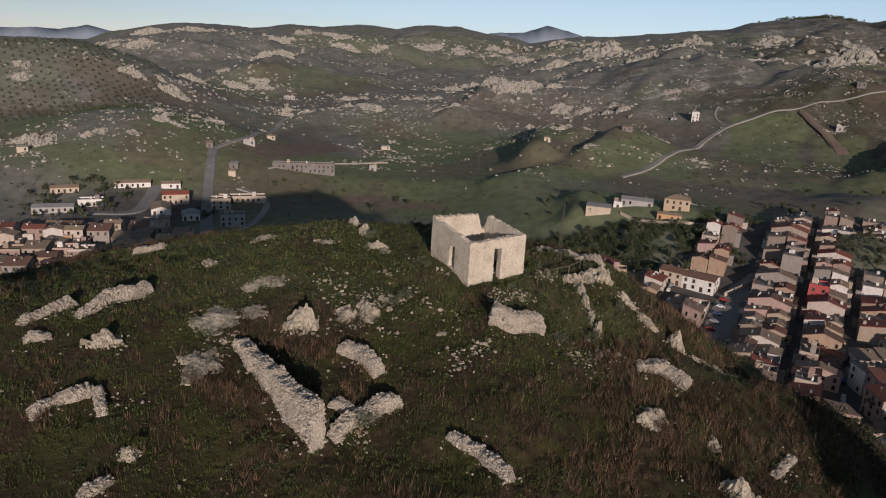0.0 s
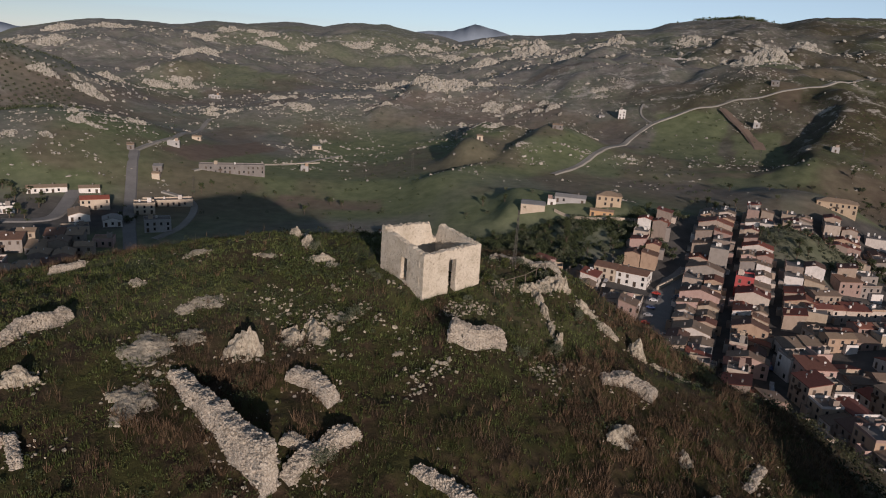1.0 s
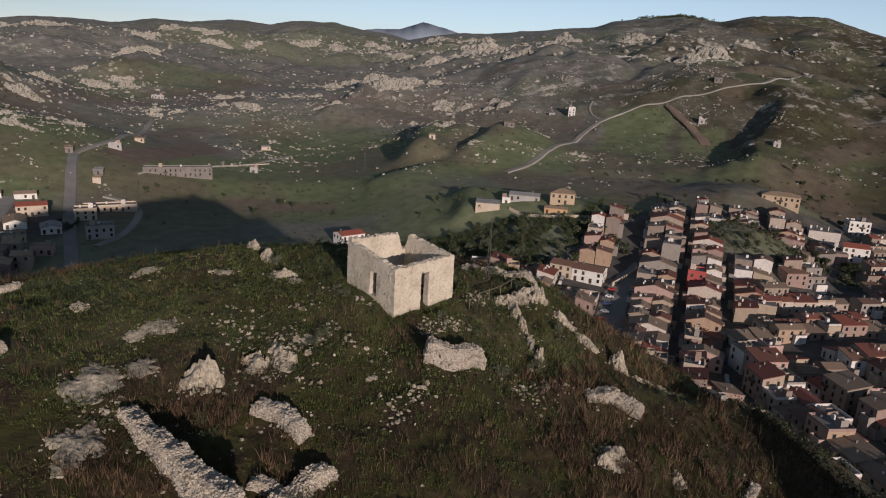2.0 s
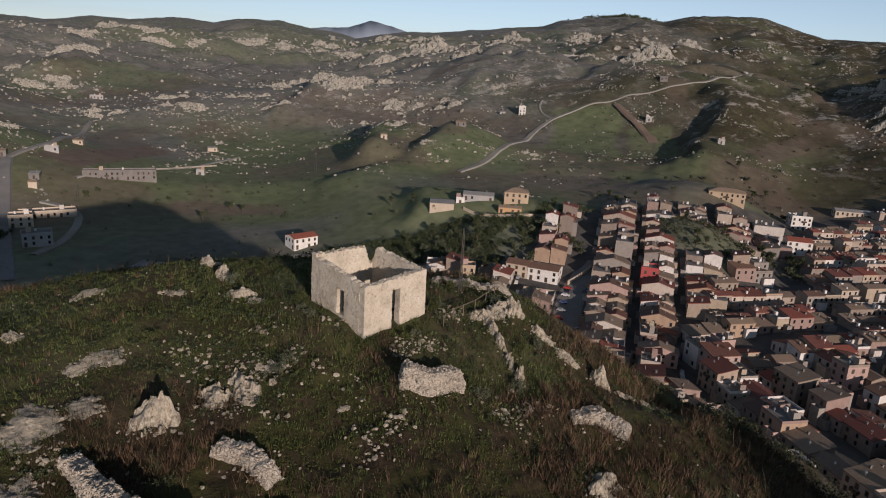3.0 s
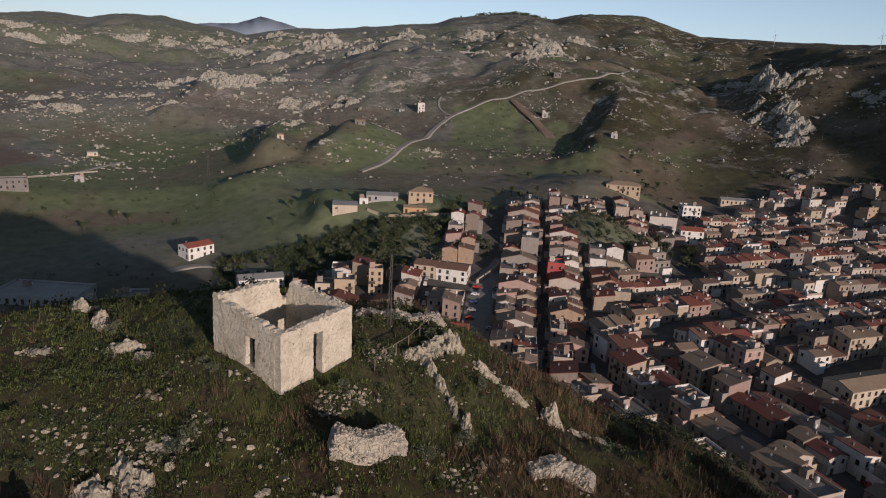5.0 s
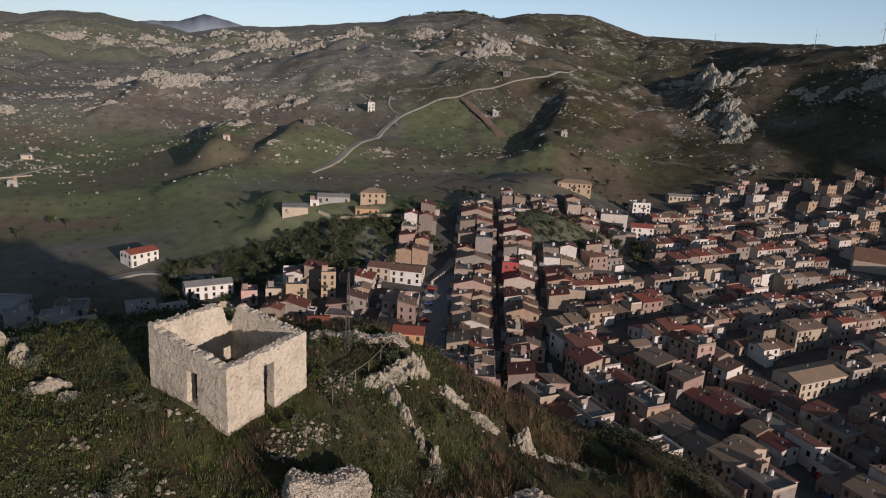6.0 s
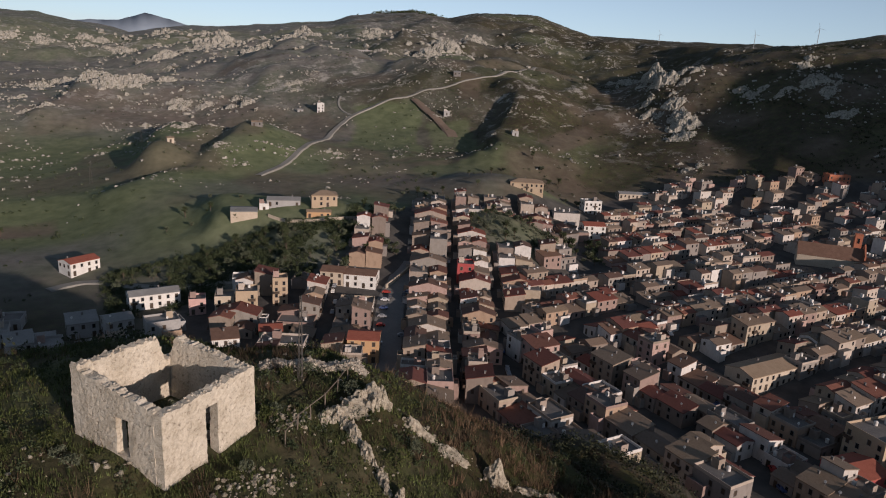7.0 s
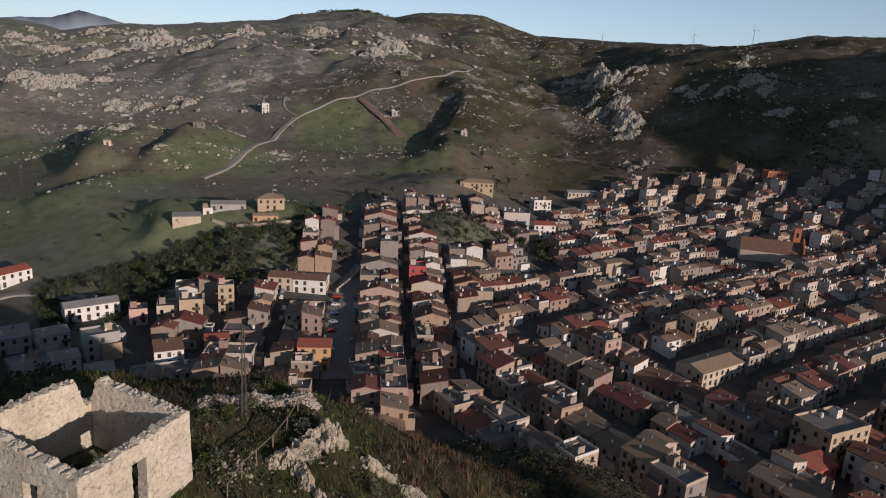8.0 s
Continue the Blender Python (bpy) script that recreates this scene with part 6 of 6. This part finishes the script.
def build_grass():
    dryness = lambda x, y: ease(fbm(x / 12, y / 12, 101, 4) + 0.22 * ease(50 - y, -10, 12) + 0.25 * ease(x, 14, 26) + 0.22 * ease(-x, 14, 26) - 0.3 * ease(y, 47, 57) * (1 - ease(x, 13, 22)) * ease(x, -22, -12), -0.05, 0.35)
    green = lambda x, y: (1 - 0.85 * dryness(x, y)) * ease(fbm(x / 1.7, y / 1.7, 103, 3), -0.35, 0.1)
    x, y, rng = hill_spots(52000, 1, green)
    v, f = blades(x, y, rng.uniform(0.15, 0.42, len(x)), 0.028, 6, 2)
    tagged(new("green_grass", fast_mesh("green_grass", v, f, M_GRASS)), "short green grass and weeds on the hilltop", "grass", kind="stuff")
    x, y, rng = hill_spots(70000, 3, lambda x, y: (0.1 + 0.9 * dryness(x, y)) * ease(fbm(x / 2.3, y / 2.3, 105, 3), -0.3, 0.15))
    v, f = blades(x, y, rng.uniform(0.2, 0.75, len(x)), 0.018, 7, 4, 0.6)
    tagged(new("dry_grass", fast_mesh("dry_grass", v, f, M_DRY)), "tall dry brown grass on the hilltop", "grass", kind="stuff")
    x, y, rng = hill_spots(60000, 21, lambda x, y: (1 - 0.9 * dryness(x, y)) * ease(y + 5 * fbm(x / 7, y / 7, 113, 3), 43, 54) * (0.25 + 0.75 * ease(fbm(x / 5, y / 5, 115, 3), -0.15, 0.2)) * (1 - 0.6 * ease(-x, -5, 3) * (1 - ease(y, 58, 63))))
    v, f = blades(x, y, rng.uniform(0.12, 0.38, len(x)), 0.03, 6, 22)
    tagged(new("lush_grass", fast_mesh("lush_grass", v, f, M_LUSH)), "bright green grass below the crest and round the house", "grass", kind="stuff")
    x, y, rng = hill_spots(23000, 23, lambda x, y: (0.05 + 0.95 * dryness(x, y)) * ease(fbm(x / 3.1, y / 3.1, 117, 4), 0.02, 0.25))
    v, f = blades(x, y, rng.uniform(0.4, 1.05, len(x)), 0.022, 14, 24, 0.45)
    tagged(new("brown_tussocks", fast_mesh("brown_tussocks", v, f, M_TUSSOCK)), "tall reddish-brown dry tussocks on the hilltop", "grass", kind="stuff")
    x, y, rng = hill_spots(9000, 27, lambda x, y: (0.2 + 0.8 * dryness(x, y)) * ease(fbm(x / 4.5, y / 4.5, 119, 3), -0.1, 0.25))
    v, f = blades(x, y, rng.uniform(0.7, 1.5, len(x)), 0.016, 5, 28, 0.3)
    tagged(new("dry_stalks", fast_mesh("dry_stalks", v, f, M_TUSSOCK)), "tall thin dry fennel and thistle stalks", "stalks", kind="stuff")
    x, y, rng = hill_spots(19000, 15, lambda x, y: (1 - 0.8 * dryness(x, y)) * ease(fbm(x / 2.6, y / 2.6, 111, 3), -0.25, 0.2))
    r = rng.uniform(0.16, 0.42, len(x))
    v, f = leaf_cloud(np.stack([x, y, height(x, y) + r * 0.25], -1), r, 26, 0.055, 17, 0.7)
    tagged(new("green_weeds", fast_mesh("green_weeds", v, f, M_WEED)), "dense dark green weeds over the hilltop", "weeds", kind="stuff")
    x, y, rng = hill_spots(4200, 5, lambda x, y: np.maximum(ease(fbm(x / 5, y / 5, 107, 3), 0.0, 0.25), 0.6 * ease(-x, -4, 4) * ease(y, 47, 53) * (1 - ease(y, 60, 66)) * ease(x, -22, -14)))
    r = rng.uniform(0.2, 0.65, len(x))
    v, f = leaf_cloud(np.stack([x, y, height(x, y) + r * 0.4], -1), r, 70, 0.07, 7)
    tagged(new("low_shrubs", fast_mesh("low_shrubs", v, f, M_LEAF)), "low dark shrubs and thistles in the grass", "shrubs", kind="stuff")
    x, y, rng = hill_spots(9000, 9, lambda x, y: ease(fbm(x / 4, y / 4, 109, 4), 0.12, 0.4))
    size = rng.uniform(0.03, 0.2, len(x)) ** 2 * 4.0
    tagged(new("scattered_stones", stones_mesh("scattered_stones", list(zip(x, y, height(x, y), size)), M_ROCK, 10)), "small pale stones scattered through the grass", "stones", kind="stuff")


build_grass()


def build_bushes():
    """Grey-green bushes beside the house and the rocks: x, y, radius."""
    listed = [(-2.9, 62.2, 0.8), (-2.0, 60.6, 0.6), (-2.6, 61.4, 0.5), (8.4, 61.9, 0.6), (9.0, 62.6, 0.5), (13.8, 62.8, 0.8), (14.4, 57.2, 0.9), (13.2, 53.6, 0.8), (9.8, 52.0, 0.8), (9.4, 53.2, 0.6), (-3.6, 55.0, 0.9),
              (-4.2, 53.6, 0.7), (-18.3, 34.9, 0.7), (-5.0, 38.4, 0.9), (-4.2, 38.9, 0.7), (10.4, 65.6, 0.7), (11.9, 66.2, 0.6), (16.0, 58.2, 0.8), (5.2, 57.6, 0.4), (6.0, 58.2, 0.45), (-8.0, 66.5, 0.6), (-13.0, 58.0, 0.6), (3.0, 64.1, 0.6), (3.7, 64.6, 0.45), (2.2, 63.2, 0.4)]
    rng = random.Random(41)
    for k, (x, y, r) in enumerate(listed):
        root = empty_at("bush", pose(x, y, ground_z(x, y), 0, 0, rng.uniform(0, 360)), "grey-green bush growing among the stones", "bush", "bushes on the hilltop")
        tips = [Vector((rng.uniform(-0.6, 0.6) * r, rng.uniform(-0.6, 0.6) * r, r * rng.uniform(0.4, 1.1))) for _ in range(8)]
        for tip in tips[:5]:
            bm = bmesh.new()
            m = Matrix.Translation(tip / 2) @ tip.to_track_quat("Z", "Y").to_matrix().to_4x4()
            bmesh.ops.create_cone(bm, cap_ends=True, segments=5, radius1=0.03, radius2=0.01, depth=tip.length, matrix=m)
            me = bpy.data.meshes.new("stem")
            bm.to_mesh(me)
            bm.free()
            me.materials.append(M_BARK)
            part("stem", me, root)
        v, f = leaf_cloud([t[:] for t in tips], [r * rng.uniform(0.35, 0.55) for _ in tips], 60, 0.06, k + 50)
        part("foliage", fast_mesh("foliage", v, f, M_OLIVE if k % 3 else M_WEED), root)


build_bushes()


# ---- fence and mast by the house, poles, turbines, cars ----
def tube(name, pts, r, mat, seg=6):
    cu = bpy.data.curves.new(name, "CURVE")
    cu.dimensions, cu.bevel_depth, cu.bevel_resolution = "3D", r, 1
    sp = cu.splines.new("POLY")
    sp.points.add(len(pts) - 1)
    for p, q in zip(sp.points, pts):
        p.co = (*q, 1)
    cu.materials.append(mat)
    return cu


def build_fence():
    pts = [(8.6, 59.6), (9.6, 60.6), (10.7, 61.4), (11.9, 62.3), (13.1, 63.4), (14.3, 64.6)]
    root = empty_at("fence", Matrix.Identity(4), "rickety wooden post-and-rail fence on the brow", "fence")
    tops = []
    for k, (x, y) in enumerate(pts):
        z = ground_z(x, y)
        lean = 0.06 * math.sin(k * 2.1)
        part("post", tube("post", [(x, y, z - 0.3), (x + lean, y, z + 1.0)], 0.045, M_POLE), root)
        tops.append((x + lean * 0.9, y, z + 0.93))
    for a, b in zip(tops, tops[1:]):
        part("rail", tube("rail", [a, b], 0.035, M_POLE), root)


build_fence()


def mast_model(name, tall, base, label, mat, arms=0):
    root = empty_at(name, pose(0, 0, -900), label, "mast" if name == "antenna_mast" else "pylon", "" if name == "antenna_mast" else "power poles of the valley")
    legs = [(base * sx, base * sy) for sx, sy in ((1, 1), (-1, 1), (-1, -1), (1, -1))]
    for x, y in legs:
        part("leg", tube("leg", [(x, y, -0.5), (x * 0.35, y * 0.35, tall)], 0.016 * max(1, tall / 5), mat), root)
    n = max(4, int(tall / (base * 4)))
    for k in range(n):
        f0, f1 = k / n, (k + 1) / n
        s0, s1 = 1 - 0.65 * f0, 1 - 0.65 * f1
        for i in range(4):
            a, b = legs[i], legs[(i + 1) % 4]
            part("brace", tube("brace", [(a[0] * s0, a[1] * s0, tall * f0), (b[0] * s1, b[1] * s1, tall * f1)], 0.008 * max(1, tall / 5), mat), root)
    for k in range(arms):
        z = tall * (0.82 + 0.14 * k)
        part("crossarm", tube("crossarm", [(-1.8, 0, z), (1.8, 0, z)], 0.07, mat), root)
    return root


mast_model("antenna_mast", 5.9, 0.14, "slim lattice antenna mast on the hill edge", M_DARKMETAL).matrix_world = pose(11.3, 65.4, ground_z(11.3, 65.4))
pylon = mast_model("power_pylon", 14, 0.9, "grey lattice power pylon in a field", M_DARKMETAL, 2)
pylon.matrix_world = pose(17.5, 548, ground_z(17.5, 548))
for px, py in ((172, 714), (-262, 402), (-130, 462), (310, 560), (60, 640), (372, 520), (455, 560)):
    copy_thing(pylon, pose(px, py, ground_z(px, py), 0, 0, px % 50))


def build_turbines():
    model = None
    for a, r in ((52.2, 1420), (56.3, 1330), (45.5, 1700)):
        x, y = r * math.sin(radians(a)), 25 + r * math.cos(radians(a))
        m = pose(x, y, ground_z(x, y), 0, 0, -a)
        if model is not None:
            copy_thing(model, m)
            continue
        model = empty_at("wind_turbine", m, "pale three-bladed wind turbine on the skyline", "wind turbine", "turbines on the ridge")
        part("tower", tube("tower", [(0, 0, -2), (0, 0, 24)], 0.45, M_GREYWALL), model)
        part("nacelle", tube("nacelle", [(0, -1, 24.3), (0, 2, 24.3)], 0.6, M_GREYWALL), model)
        for k in range(3):
            t = radians(90 + 120 * k + 15)
            part("blade", tube("blade", [(0, -1.4, 24.3), (9 * math.cos(t), -1.4, 24.3 + 9 * math.sin(t))], 0.18, M_GREYWALL), model)


build_turbines()


def car_model():
    root = empty_at("car", pose(0, 0, -900), "small parked car at the side of a street", "car", "parked cars")
    bm = bmesh.new()
    rows = [(-2.0, 0.35, 0.75), (-1.9, 0.3, 0.95), (-1.0, 0.28, 1.0), (-0.5, 0.28, 1.45), (0.9, 0.28, 1.48), (1.6, 0.3, 1.05), (2.0, 0.35, 0.8)]
    rings = []
    for x, z0, z1 in rows:
        top = 0.62 if z1 > 1.2 else 0.78
        rings.append([bm.verts.new(p) for p in ((x, -0.82, z0), (x, -0.84, 0.75), (x, -top, z1), (x, top, z1), (x, 0.84, 0.75), (x, 0.82, z0))])
    for a, b in zip(rings, rings[1:]):
        for i in range(6):
            bm.faces.new((a[i], a[(i + 1) % 6], b[(i + 1) % 6], b[i]))
    bm.faces.new(rings[0][::-1])
    bm.faces.new(rings[-1])
    bmesh.ops.recalc_face_normals(bm, faces=bm.faces)
    me = bpy.data.meshes.new("body")
    bm.to_mesh(me)
    bm.free()
    me.materials.append(M_CARS)
    part("body", me, root)
    bag = new_bag()
    box(bag, -0.42, 0.85, -0.735, 0.735, 1.0, 1.36, 0)
    part("side_glass", bag_mesh("side_glass", bag, [M_DARKGLASS]), root)
    bm = bmesh.new()
    bmesh.ops.create_cone(bm, cap_ends=True, segments=12, radius1=0.32, radius2=0.32, depth=0.2, matrix=pose(0, 0, 0, 90))
    wheel = bpy.data.meshes.new("wheel")
    bm.to_mesh(wheel)
    bm.free()
    wheel.materials.append(M_TYRE)
    for x in (-1.25, 1.25):
        for y in (-0.78, 0.78):
            part("wheel", wheel, root).matrix_basis = pose(x, y, 0.32)
    return root


def build_cars():
    rng = random.Random(6)
    model = car_model()
    spots = [(134 - 1.15 * k + side * 4.2, 303 - 2.1 * k - side * 2.2, 152) for k in range(0, 24, 3) for side in (-1, 1) if rng.random() < 0.6]
    spots += [(-163 + 0.6 * k, 403 + 3 * k, 110) for k in range(5)] + [(133 + 2.4 * k, 294 + 1.4 * k, 60) for k in range(4)]
    for k in range(46):
        v = -4.0 + 24 * rng.randint(-3, 5)
        s = rng.uniform(150, 330)
        x, y = 0.883 * v + 0.47 * s + rng.choice((-1.3, 1.3)), -0.47 * v + 0.883 * s
        if float(in_town(np.array([x]), np.array([y]))[0]) > 0.7:
            spots.append((x, y, 62))
    for k, (x, y, a) in enumerate(spots):
        m = pose(x, y, ground_z(x, y) + 0.3, 0, 0, a + rng.uniform(-5, 5))
        if k == 0:
            model.matrix_world = m
        else:
            copy_thing(model, m)


build_cars()
